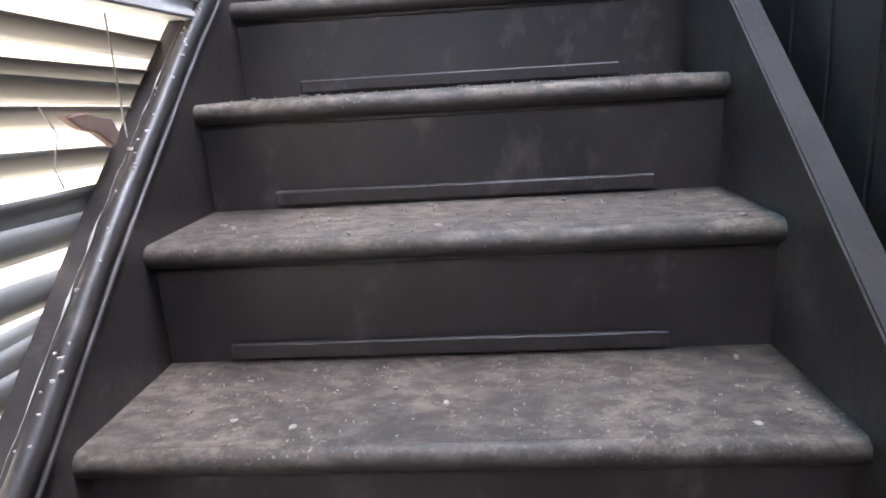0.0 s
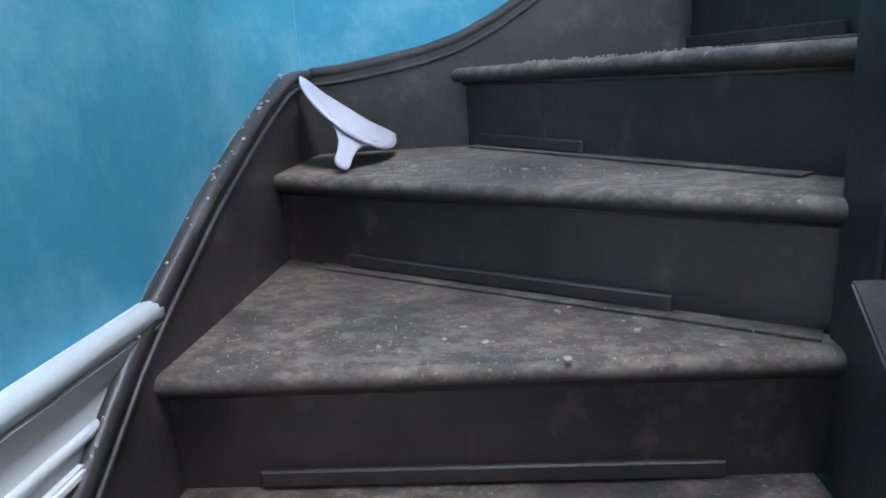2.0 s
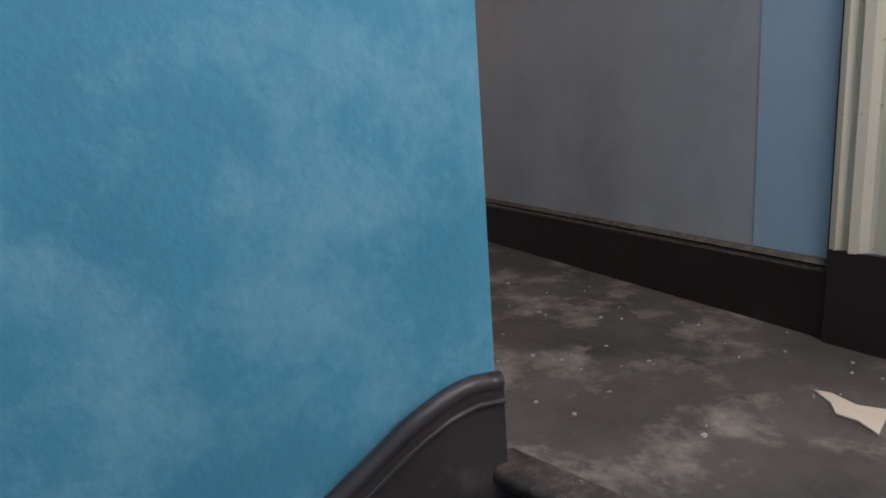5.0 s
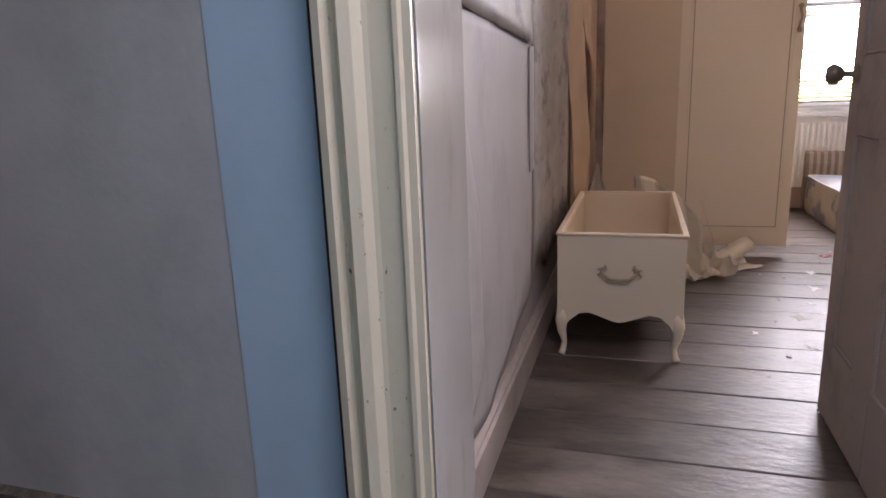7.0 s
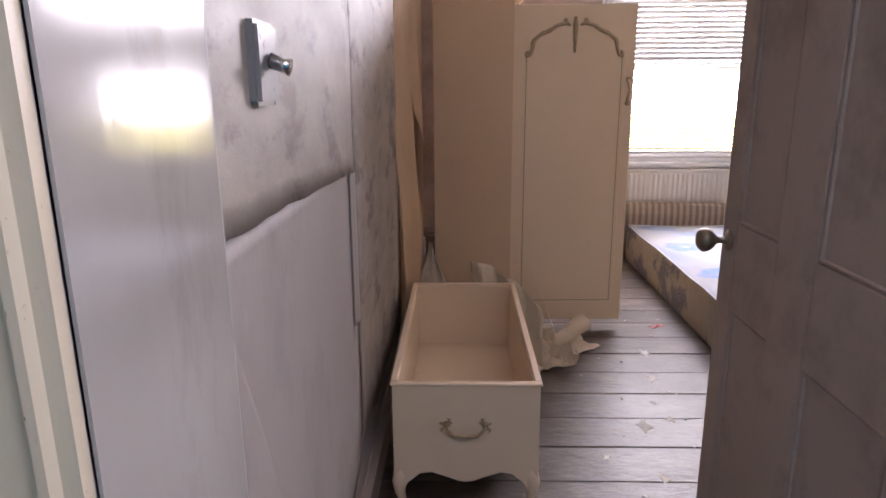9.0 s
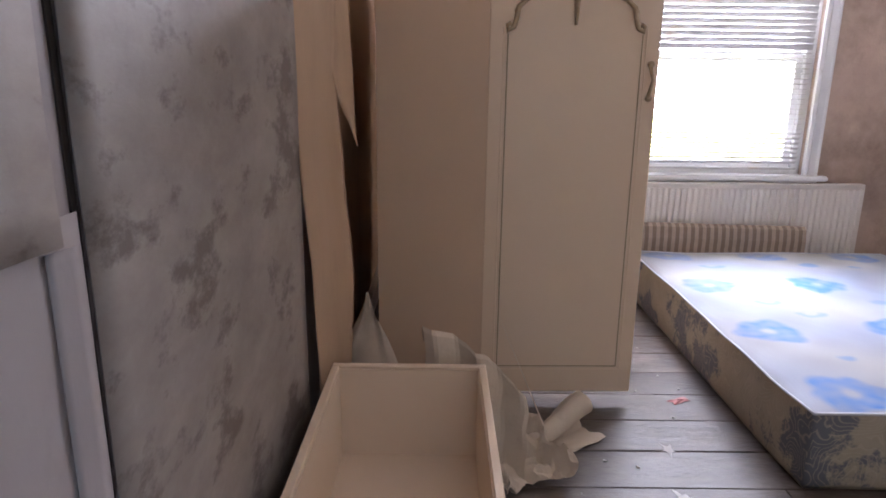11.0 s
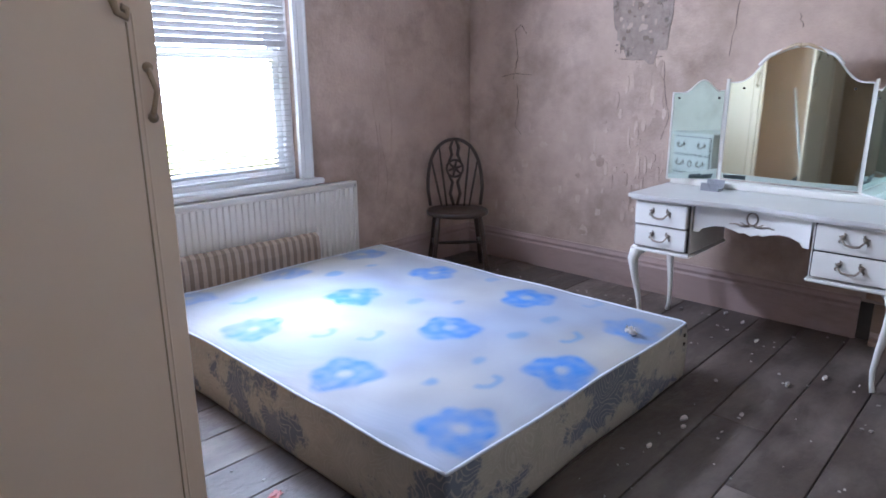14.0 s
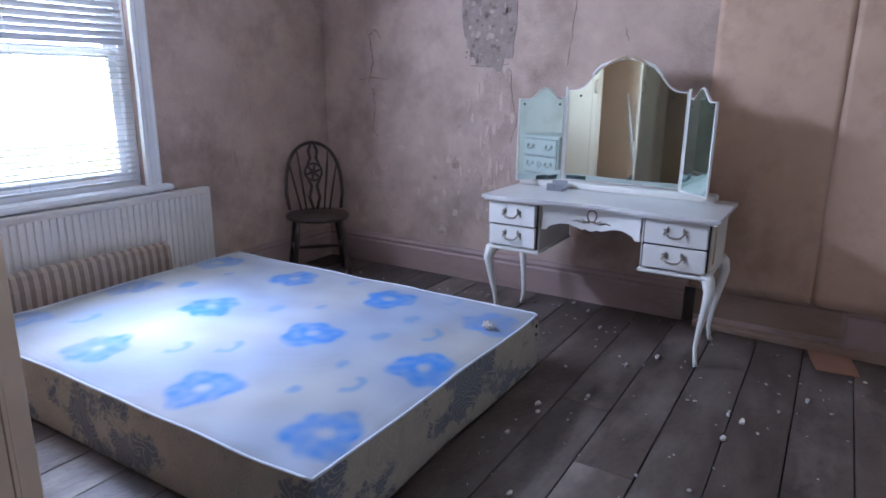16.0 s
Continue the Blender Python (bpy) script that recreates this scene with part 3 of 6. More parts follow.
scuff = thing("wall_scuffs", (SX - 1.39, -1.2, 0.7), "pale scratches and bare corner edge on the turquoise walls", "wall scuff", kind="structure")
for p, q in (((-1.195, 0.765), (-1.222, 0.715)), ((-1.226, 0.712), (-1.24, 0.695)), ((-1.168, 0.762), (-1.176, 0.752)), ((-1.187, 0.735), (-1.192, 0.728))):
    part("scratch", tube([(SX - 1.3905, p[0], p[1]), (SX - 1.3895, (p[0] + q[0]) / 2 + 0.002, (p[1] + q[1]) / 2), (SX - 1.3905, q[0], q[1])], [0.0004, 0.0010, 0.0005], 5), M_SCUFF, scuff)
cz_ = [-0.16 + 0.05 * i for i in range(16)]
part("corner_scuff", tube([(SX - 1.388, SY - 0.058, z_) for z_ in cz_], [0.0008 + 0.006 * max(0, nz(z_ * 14, 7.0)) for z_ in cz_], 6), M_SCUFF, scuff)
part("bare_edge", tube([(SX - 1.391, -0.854, 0.15 + 0.06 * i) for i in range(36)], [0.0006 + 0.0014 * abs(nz(i * 0.8, 2.0)) for i in range(36)], 5), M_SCUFF, scuff)

# ---- stair window ----
def backdrop(name, pts, way, m, label):
    return tagged(part(name, prism(pts, way), m), label, "backdrop", kind="structure")


backdrop("backdrop_garden_sky", [(-2.5, 7.5, 0.9), (7, 7.5, 0.9), (7, 7.5, 6), (-2.5, 7.5, 6)], (0, 0.05, 0), M_SKYCARD, "bright overcast sky beyond the bedroom window")
backdrop("backdrop_garden", [(-2.5, 7.4, -1.5), (7, 7.4, -1.5), (7, 7.4, 0.95), (-2.5, 7.4, 0.95)], (0, 0.05, 0), M_LAWN, "sunlit garden beyond the bedroom window")
backdrop("backdrop_stair_sky", [(-7, -3.0, -4), (6, -3.0, -4), (6, -3.0, 3), (-7, -3.0, 3)], (0, -0.05, 0), M_SKYCARD2, "warm bright daylight beyond the stair window")

pelmet = thing("window_head_moulding", (SX + 0.4, SY - 0.04, -0.6), "white-painted moulded window head board on the turquoise wall", "window trim", kind="structure")
x0, x1, yw = SX - 0.52, SX + 1.95, SY - 0.06
part("head_board", box(x0, x1, yw, yw + 0.018, -0.612, -0.475, 0.004), M_FRAME, pelmet)
part("cornice_bead", tube([(x0, yw + 0.022, -0.487), (x1, yw + 0.022, -0.487)], 0.017, 10), M_FRAME, pelmet, smooth=True)
part("cove", prism([(x0, yw + 0.016, -0.505), (x0, yw + 0.034, -0.505), (x0, yw + 0.024, -0.53), (x0, yw + 0.016, -0.545)], (x1 - x0, 0, 0)), M_FRAME, pelmet)
part("lower_bead", tube([(x0, yw + 0.02, -0.575), (x1, yw + 0.02, -0.575)], 0.008, 8), M_FRAME, pelmet, smooth=True)
part("bottom_lip", box(x0, x1, yw, yw + 0.03, -0.615, -0.60, 0.004), M_FRAME, pelmet)

blind_s = thing("stair_blind", (SX + 0.7, SY - 0.1, -1.95), "sagging white wide-slat blind stained with rust", "window blind")
for i in range(33):
    z = -0.648 - i * 0.0402
    if z < -1.93:
        break
    sag = rnd.uniform(-0.004, 0.004) + (0.012 * nz(i * 1.7) if i < 6 else 0)
    tilt = (0.22 if i > 5 else 0.9 + 0.5 * nz(i * 3.1)) + rnd.uniform(-0.05, 0.05)
    drop = 0.02 if i > 5 else rnd.uniform(-0.01, 0.04)

    def slat(u, v, z=z, sag=sag, tilt=tilt, drop=drop):
        x = SX - 0.395 + 2.25 * u
        w = 0.046
        c = 0.005 * (1 - (2 * v - 1) ** 2)
        yy = (v - 0.5) * w * math.sin(tilt)
        zz = (v - 0.5) * w * math.cos(tilt)
        return Vector((x, SY - 0.105 + yy + c, z + sag + zz + 0.09 * (u - 0.2) * 1.0 + drop * math.sin(3 * u + z * 40)))
    part("slat", sheet(slat, 14, 4, 0.0012), M_SLAT2, blind_s, smooth=True)
for bx in (SX - 0.1, SX + 0.9):
    part("cord", tube([(bx, SY - 0.075, -0.62 + 0.0), (bx + 0.01, SY - 0.07, -1.0), (bx, SY - 0.075, -1.9)], 0.0015, 5), M_SLAT2, blind_s)
cordb = tube([W(-0.05, -0.12, -0.745), W(-0.048, -0.10, -0.78), W(-0.05, -0.115, -0.82), W(-0.05, -0.105, -0.845)], 0.0014, 5)
part("loose_cord", cordb, M_SLAT2, blind_s)
sp = prism([W(-0.075, 0.045, -0.768), W(-0.075, 0.06, -0.79), W(-0.075, 0.042, -0.808), W(-0.072, 0.0, -0.785), W(-0.07, -0.035, -0.778), W(-0.07, -0.065, -0.76), W(-0.07, -0.02, -0.757), W(-0.073, 0.01, -0.764)], (0, 0.014, 0), 0.002, 1)
single("splintered_batten", sp, M_SPLINTER, "broken brown batten end poking between blind slats", "wood scrap")

lin_ = bmesh.new()
box(SX - 0.40, SX + 1.9, -2.07, SY - 0.066, -0.612, -0.598, bm=lin_)
box(SX - 0.404, SX - 0.39, -2.07, SY - 0.066, -1.95, -0.612, bm=lin_)
box(SX + 1.89, SX + 1.904, -2.07, SY - 0.066, -1.95, -0.612, bm=lin_)
part("reveal_lining", lin_, M_FRAME, pelmet)

# ---- landing ----
sk = thing("skirting_landing", (-1.5, -0.01, 0), "dark brown painted moulded skirting board", "skirting", kind="structure")
part("board", box(-4.2, -0.492, -0.016, 0.0, 0.0, 0.150, 0.003), M_SKIRT, sk)
part("capping", prism([(-4.2, 0, 0.150), (-4.2, -0.016, 0.150), (-4.2, -0.012, 0.160), (-4.2, -0.018, 0.166), (-4.2, -0.006, 0.174), (-4.2, 0, 0.176)], (3.708, 0, 0)), M_SKIRTCAP, sk)
strip_pb = tagged(part("painted_strip", box(-0.686, -0.49, -0.002, 0.0, 0.177, 2.3), M_PALEBLUE), "pale blue paint strip beside the doorframe", "paint", kind="structure")


def architrave(xa, xb, y, m, parent, flip=1):
    """Moulded door casing between xa (outer) and xb (inner), as stepped sections."""
    w = xb - xa
    prof = [(0, 0), (0, -0.03), (0.10, -0.034), (0.16, -0.022), (0.22, -0.022), (0.30, -0.036), (0.42, -0.03), (0.5, -0.016), (0.56, -0.014), (0.80, -0.013), (0.83, -0.019), (0.88, -0.019), (0.91, -0.012), (1, -0.012), (1, 0)]
    return part("casing", prism([(xa + w * u, y + d, 0.205) for u, d in prof], (0, 0, 1.86)), m, parent)


dcase = thing("door_frame", (0.1, 0.0, 0), "old cream gloss-painted moulded door frame with dark plinth block", "door frame", kind="structure")
architrave(-0.487, -0.343, 0, M_CREAM, dcase)
architrave(0.69, 0.545, 0, M_CREAM, dcase)
part("head_casing", box(-0.487, 0.69, -0.034, 0.0, 2.066, 2.19, 0.006), M_CREAM, dcase)
# Dark-coloured strip that draws the shadow gap left of the casing.
part("shadow_gap_strip", box(-0.501, -0.4875, -0.012, 0.0, 0.19, 2.19), M_SKIRT, dcase, "dark strip standing in for the shadow gap beside the casing")
pl = prism([(-0.49, 0, 0), (-0.49, -0.03, 0), (-0.485, -0.034, 0), (-0.345, -0.026, 0), (-0.341, -0.02, 0), (-0.341, 0, 0)], (0, 0, 0.207))
part("plinth_block", pl, M_SKIRT, dcase, "near-black painted plinth block")
part("plinth_block", box(0.543, 0.69, -0.03, 0, 0, 0.207, 0.004), M_SKIRT, dcase)
part("lining", box(-0.365, -0.34, 0.001, 0.262, 0.0, 2.02, 0.003), M_JAMB, dcase, "white gloss-painted door lining")
part("lining", box(0.542, 0.565, 0.001, 0.262, 0.0, 2.02, 0.003), M_JAMB, dcase)
part("head_lining", box(-0.34, 0.542, 0.001, 0.262, 2.0, 2.025), M_JAMB, dcase)
part("inner_casing", box(0.546, 0.66, 0.272, 0.292, 0.0, 2.1, 0.005), M_CREAM, dcase)
part("threshold", box(-0.338, 0.541, 0.10, 0.285, -0.01, 0.006, 0.003), M_HALLFLOOR, dcase)

# ---- bedroom door, standing open ----
DXa, DXb = 0.50, 0.538
door = thing("door", (0.52, 0.74, 0), "grubby mauve painted four-panel door standing open", "door", kind="structure")
bm = bmesh.new()
y0, y1 = 0.345, 1.09
stiles = [(y0, y0 + 0.115), (0.70, 0.835), (y1 - 0.075, y1)]
for a, b in stiles:
    box(DXa, DXb, a, b, 0.012, 1.99, 0.002, bm=bm)
for z0, z1 in ((0.012, 0.24), (0.82, 1.015), (1.88, 1.99)):
    for a, b in ((stiles[0][1], stiles[1][0]), (stiles[1][1], stiles[2][0])):
        box(DXa + 0.0005, DXb - 0.0005, a, b, z0, z1, bm=bm)
part("frame", bm, M_DOOR, door)
for a, b in ((stiles[0][1], stiles[1][0]), (stiles[1][1], stiles[2][0])):
    for z0, z1 in ((0.24, 0.82), (1.015, 1.88)):
        pn = part("panel", box(DXa + 0.008, DXb - 0.008, a, b, z0, z1), M_DOOR, door)
        mo = bmesh.new()
        for s in (a + 0.006, b - 0.006):
            tube([(DXa + 0.006, s, z0), (DXa + 0.006, s, z1)], 0.004, 6, mo)
        for s in (z0 + 0.006, z1 - 0.006):
            tube([(DXa + 0.006, a, s), (DXa + 0.006, b, s)], 0.004, 6, mo)
        part("moulding", mo, M_DOOR, pn)
kn = part("door_knob", lathe([(0.024, 0), (0.024, 0.004), (0.009, 0.008), (0.008, 0.028), (0.018, 0.036), (0.026, 0.048), (0.027, 0.058), (0.02, 0.068), (0.004, 0.072)], (DXa, 1.052, 0.972), (-1, 0, 0), 18), M_BRASS, door, "dull brass door knob", smooth=True)
part("rim_lock", box(DXb, DXb + 0.02, 0.98, 1.085, 0.90, 1.04, 0.003), M_BRASS, door)

# ---- bedroom window ----
win = thing("window", (1.65, YW, 0.72), "white-painted sash window bright with daylight", "window", kind="structure")
bm = bmesh.new()
for a, b in ((1.02, 1.075), (2.215, 2.27)):
    box(a, b, YW + 0.05, YW + 0.15, 0.72, 2.2, 0.004, bm=bm)
box(1.075, 2.215, YW + 0.05, YW + 0.15, 2.14, 2.2, 0.004, bm=bm)
box(1.075, 2.215, YW + 0.05, YW + 0.15, 0.72, 0.765, 0.004, bm=bm)
part("box_frame", bm, M_FRAME, win)
for nm, zz0, zz1, yy in (("lower_sash", 0.765, 1.46, YW + 0.075), ("upper_sash", 1.43, 2.14, YW + 0.115)):
    bm = bmesh.new()
    box(1.075, 1.12, yy, yy + 0.035, zz0, zz1, 0.003, bm=bm)
    box(2.17, 2.215, yy, yy + 0.035, zz0, zz1, 0.003, bm=bm)
    box(1.12, 2.17, yy, yy + 0.035, zz0, zz0 + 0.05, 0.003, bm=bm)
    box(1.12, 2.17, yy, yy + 0.035, zz1 - 0.04, zz1, 0.003, bm=bm)
    part(nm, bm, M_FRAME, win)
for a, b in ((0.94, 1.03), (2.26, 2.35)):
    part("window_casing", prism([(a, YW, 0.735), (a, YW - 0.03, 0.735), (a + 0.02, YW - 0.034, 0.735), (a + 0.035, YW - 0.02, 0.735), (b - 0.02, YW - 0.02, 0.735), (b - 0.01, YW - 0.026, 0.735), (b, YW - 0.024, 0.735), (b, YW, 0.735)], (0, 0, 1.52)), M_FRAME, win)
part("head_casing", box(0.94, 2.35, YW - 0.03, YW, 2.18, 2.28, 0.006), M_FRAME, win)
part("window_sill", box(0.90, 2.405, YW - 0.06, YW + 0.06, 0.70, 0.732, 0.008), M_FRAME, win)
part("sill_apron", box(0.95, 2.36, YW - 0.018, YW, 0.655, 0.70, 0.004), M_FRAME, win)
blind = thing("bedroom_blind", (1.65, YW + 0.02, 0.74), "white metal slat blind half open against bright daylight", "window blind")
part("headrail", box(1.03, 2.235, YW + 0.0, YW + 0.035, 2.135, 2.175, 0.004), M_SLAT, blind)
k = 0
z = 2.115
while z > 0.79:
    ang = 1.12 if z > 1.47 else (0.12 if z > 1.0 else 0.5)
    ang += rnd.uniform(-0.05, 0.05)
    sl = 0.0 if z > 1.0 else 0.02 * (1.0 - z)

    def bs_(u, v, z=z, ang=ang, sl=sl):
        w = 0.036
        return Vector((1.035 + 1.195 * u, YW + 0.018 + (v - 0.5) * w * math.cos(ang), z - (v - 0.5) * w * math.sin(ang) + 0.003 * (1 - (2 * v - 1) ** 2) + sl * (u - 0.5)))
    part("slat", sheet(bs_, 2, 3, 0.0008), M_SLAT, blind)
    z -= 0.036 if z > 1.47 else 0.03
for bx in (1.25, 1.65, 2.05):
    part("ladder_cord", tube([(bx, YW + 0.0, 2.13), (bx, YW + 0.0, 0.78)], 0.0012, 5), M_SLAT, blind)
part("bottom_rail", box(1.035, 2.23, YW + 0.008, YW + 0.03, 0.765, 0.778, 0.003), M_SLAT, blind)

# ---- radiator ----
rad = thing("radiator", (1.84, YW - 0.08, 0.16), "white enamelled ribbed panel radiator under the window", "radiator")
RY = YW - 0.085
part("panel", box(1.08, 2.62, RY + 0.012, RY + 0.03, 0.17, 0.68, 0.004), M_RAD, rad)
bm = bmesh.new()
xx = 1.12
while xx < 2.60:
    box(xx, xx + 0.022, RY, RY + 0.014, 0.20, 0.655, 0.004, bm=bm, seg=1)
    xx += 0.037
part("ribs", bm, M_RAD, rad)
part("top_grille", box(1.075, 2.625, RY - 0.004, RY + 0.055, 0.675, 0.69, 0.004), M_RAD, rad)
part("side_cover", box(2.612, 2.626, RY - 0.003, RY + 0.055, 0.17, 0.675, 0.003), M_RAD, rad)
for bx in (1.3, 2.4):
    part("bracket", box(bx, bx + 0.03, RY + 0.03, YW, 0.3, 0.55), M_RAD, rad)

# ---- bed ----
BX0, BX1, BY0, BY1, BZ = 1.18, 2.715, 2.45, 4.46, 0.285
bed = thing("mattress", ((BX0 + BX1) / 2, (BY0 + BY1) / 2, 0.0), "deep bare mattress printed with faded blue flowers, on the floorboards", "mattress")
big = [(bx, by) for bx in (1.37, 1.92, 2.47) for by in (2.57, 3.125, 3.75, 4.35)]
small = [(1.54, 3.47), (1.53, 2.85), (2.07, 3.48), (1.65, 3.3), (2.07, 2.88), (1.77, 2.84), (1.67, 2.69), (2.19, 3.32), (2.3, 2.88), (2.2, 2.7), (2.08, 4.12), (2.33, 4.11), (1.53, 4.09), (1.94, 4.33), (2.54, 4.35), (2.62, 2.85), (2.6, 3.45)]


def top_colour(x, y):
    base = Vector((0.30, 0.345, 0.45)).lerp(Vector((0.43, 0.42, 0.40)), min(1, max(0, 0.4 + 1.1 * nz(x * 2.2, y * 2.2, 3))))
    old = min(1, max(0, (y - 4.05) / 0.35 + 0.5 * nz(x * 4, y * 4, 21)))
    base = base.lerp(Vector((0.46, 0.42, 0.31)), 0.6 * old)
    grime = min(1, max(0, 1.2 - math.hypot((x - 2.62) / 0.75, (y - 2.42) / 0.3) + 0.5 * nz(x * 5, y * 5, 31)))
    grime = max(grime, min(1, max(0, 0.75 - min(x - BX0, BX1 - x, y - BY0) / 0.05 + 0.6 * nz(x * 8, y * 8, 41))))
    base = base.lerp(Vector((0.20, 0.19, 0.17)), 0.55 * grime)
    blue = Vector((0.016, 0.185, 0.58))
    pale = Vector((0.12, 0.27, 0.50))
    k, kp = 0.0, 0.0
    for bx, by in big:
        w1, w2 = nz(x * 11 + bx, y * 11), nz(x * 11, y * 11 + by, 5)
        dx, dy = x - bx + 0.013 * w1, (y - by) * 1.06 + 0.013 * w2
        a, r = math.atan2(dy, dx), math.hypot(dx, dy)
        edge = 0.143 + 0.010 * math.cos(6 * a + bx * 9) + 0.012 * math.cos(3 * a + by * 5)
        v = min(1, max(0, (edge - r) / 0.028))
        if r < 0.042:
            v *= max(0, (r - 0.016) / 0.026)
        k = max(k, v * (0.82 + 0.45 * nz(x * 22, y * 22)))
    for i, (bx, by) in enumerate(small):
        dx, dy = x - bx + 0.014 * nz(x * 16, y * 16, 2), y - by + 0.014 * nz(x * 16, y * 16, 8)
        if i % 3 == 0:
            arc = abs(math.hypot(dx, dy * 1.3 - 0.03) - 0.052) - 0.026
            v = min(1, max(0, -arc / 0.018)) * min(1, max(0, (0.04 - dy) / 0.02))
        else:
            v = min(1, max(0, (0.05 - 0.012 * (i % 2) - math.hypot(dx * 0.8, dy * 1.2)) / 0.022))
        kp = max(kp, v)
    fade = 1.0 + 0.4 * nz(x * 2.6, y * 2.6, 11)
    c = base.lerp(pale, min(1, max(0, 0.8 * kp * fade)))
    return (0.74 + 0.14 * nz(x * 6, y * 6, 51)) * c.lerp(blue, min(1, max(0, k * fade * (1 - 0.45 * grime) * (1 - 0.4 * old))))


bm = bmesh.new()
col = bm.loops.layers.color.new("pattern")
NU, NV = 130, 170
grid = []
for i in range(NU + 1):
    row_ = []
    for j in range(NV + 1):
        u, v = i / NU, j / NV
        x, y = BX0 + (BX1 - BX0) * u, BY0 + (BY1 - BY0) * v
        edge = min(u, 1 - u, v, 1 - v) * 10
        h = BZ - 0.012 * max(0, 1 - edge) ** 2 + 0.008 * nz(x * 3, y * 3) + 0.012 * math.sin(math.pi * u) * math.sin(math.pi * v)
        wob = 0.010
        x += wob * nz(y * 2.3, 4.0) * (1 if u in (0, 1) else 0.6)
        row_.append(bm.verts.new((x, y + wob * nz(x * 2.3, 8.0), h)))
    grid.append(row_)
for i in range(NU):
    for j in range(NV):
        f = bm.faces.new((grid[i][j], grid[i + 1][j], grid[i + 1][j + 1], grid[i][j + 1]))
        for lp in f.loops:
            c = top_colour(lp.vert.co.x, lp.vert.co.y)
            lp[col] = (c.x ** 0.4545, c.y ** 0.4545, c.z ** 0.4545, 1)
rim = [grid[i][0].co.copy() for i in range(NU)] + [grid[NU][j].co.copy() for j in range(NV)] + [grid[i][NV].co.copy() for i in range(NU, 0, -1)] + [grid[0][j].co.copy() for j in range(NV, 0, -1)]
part("top_panel", bm, FABRIC, bed, "pale ticking printed with blue flowers", smooth=True)
bm = bmesh.new()
rows_ = []
for zf in (0.0, 0.08, 0.3, 0.6, 0.9, 1.0):
    r_ = []
    for p in rim[::2]:
        c = Vector(((BX0 + BX1) / 2, (BY0 + BY1) / 2, 0))
        d = Vector((p.x - c.x, p.y - c.y, 0))
        bulge = 1.0 + 0.008 * math.sin(math.pi * zf) - (0.012 if zf == 0 else 0)
        r_.append(bm.verts.new((c.x + d.x * bulge, c.y + d.y * bulge, p.z * zf - (0.002 if zf == 1 else 0) + 0.0)))
    rows_.append(r_)
for a, b in zip(rows_, rows_[1:]):
    for i in range(len(a)):
        bm.faces.new((a[i], a[(i + 1) % len(a)], b[(i + 1) % len(a)], b[i]))
bm.faces.new(rows_[0][::-1])
part("side_border", bm, M_SIDE, bed, "beige and grey jacquard side border", smooth=True)
part("piping", tube([p + Vector((0, 0, 0.0)) for p in rim[::3]] + [rim[0]], 0.0055, 6), M_PIPING, bed, "pale piping", smooth=True)
for z_ in (0.235, 0.195):
    part("vent_hole", lathe([(0.008, 0), (0.009, 0.004), (0.004, 0.005)], (2.665, BY0 - 0.016, z_), (0, -1, 0), 10), M_SEAM, bed)

# ---- bolster cushion behind the mattress ----
cush = thing("bolster", (1.78, BY1 + 0.05, 0.0), "striped ticking bolster wedged upright between mattress and radiator", "cushion")
bm = bmesh.new()
bm2 = bmesh.new()
nst = 46
for i in range(nst):
    xa, xb = 1.16 + 1.09 * i / nst, 1.16 + 1.09 * (i + 1) / nst
    bot = 0.02
    top = 0.455 - 0.02 * (i / nst) + 0.006 * nz(i * 0.4)
    tgt = bm if i % 2 else bm2
    sec = [(0.0, bot), (-0.035, bot + 0.05), (-0.042, top - 0.09), (-0.03, top - 0.02), (0.0, top), (0.026, top - 0.03), (0.03, bot + 0.05)]
    merge(tgt, prism([(xa, BY1 + 0.052 + a, z_) for a, z_ in sec], (xb - xa, 0, 0)))
part("light_stripes", bm, M_STRIPE, cush)
part("dark_stripes", bm2, M_STRIPE2, cush)

# ---- floorboards, skirtings ----
fb_root = thing("bedroom_floor", (1.7, 2.4, 0), "worn grey wooden floorboards strewn with plaster chips", "floor", kind="structure")
ys = [0.275]
while ys[-1] < YW - 0.05:
    ys.append(min(YW, ys[-1] + 0.218))
if YW - ys[-2] < 0.12:
    ys.pop(-2)
for i, (a, b) in enumerate(zip(ys, ys[1:])):
    cut = [XL, 0.7 + 2.6 * rnd.random(), XR]
    for c, d in zip(cut, cut[1:]):
        dz = rnd.uniform(-0.0015, 0.001)
        part("floorboard", box(c + 0.001, d - 0.001, a + 0.002, b - 0.0025, -0.022, dz, 0.0025, seg=1), M_BOARD, fb_root)

skb = thing("skirting_bedroom", (1.5, YW, 0), "tall moulded skirting boards, faded and chipped", "skirting", kind="structure")


def skirt_run(p, q, h, d, m, name="board"):
    """Skirting along p to q (plan), thick towards the left hand of the run."""
    p, q = Vector((*p, 0)), Vector((*q, 0))
    t = (q - p).normalized()
    n_ = Vector((-t.y, t.x, 0))
    prof = [(0, 0), (d, 0), (d, h * 0.72), (d * 0.65, h * 0.78), (d * 0.8, h * 0.86), (d * 0.35, h * 0.95), (d * 0.25, h), (0, h)]
    part(name, prism([p + n_ * a + Vector((0, 0, z_)) for a, z_ in prof], q - p), m, skb)


skirt_run((XR, 2.0), (XR, YW), 0.22, 0.022, M_SKIRT2)
skirt_run((XR, YW), (XL, YW), 0.22, 0.022, M_SKIRT2)
skirt_run((XL, YW), (XL, 0.27), 0.16, 0.02, M_DOOR)
skirt_run((XR - 0.02, 0.275), (0.70, 0.275), 0.2, 0.02, M_SKIRT2)
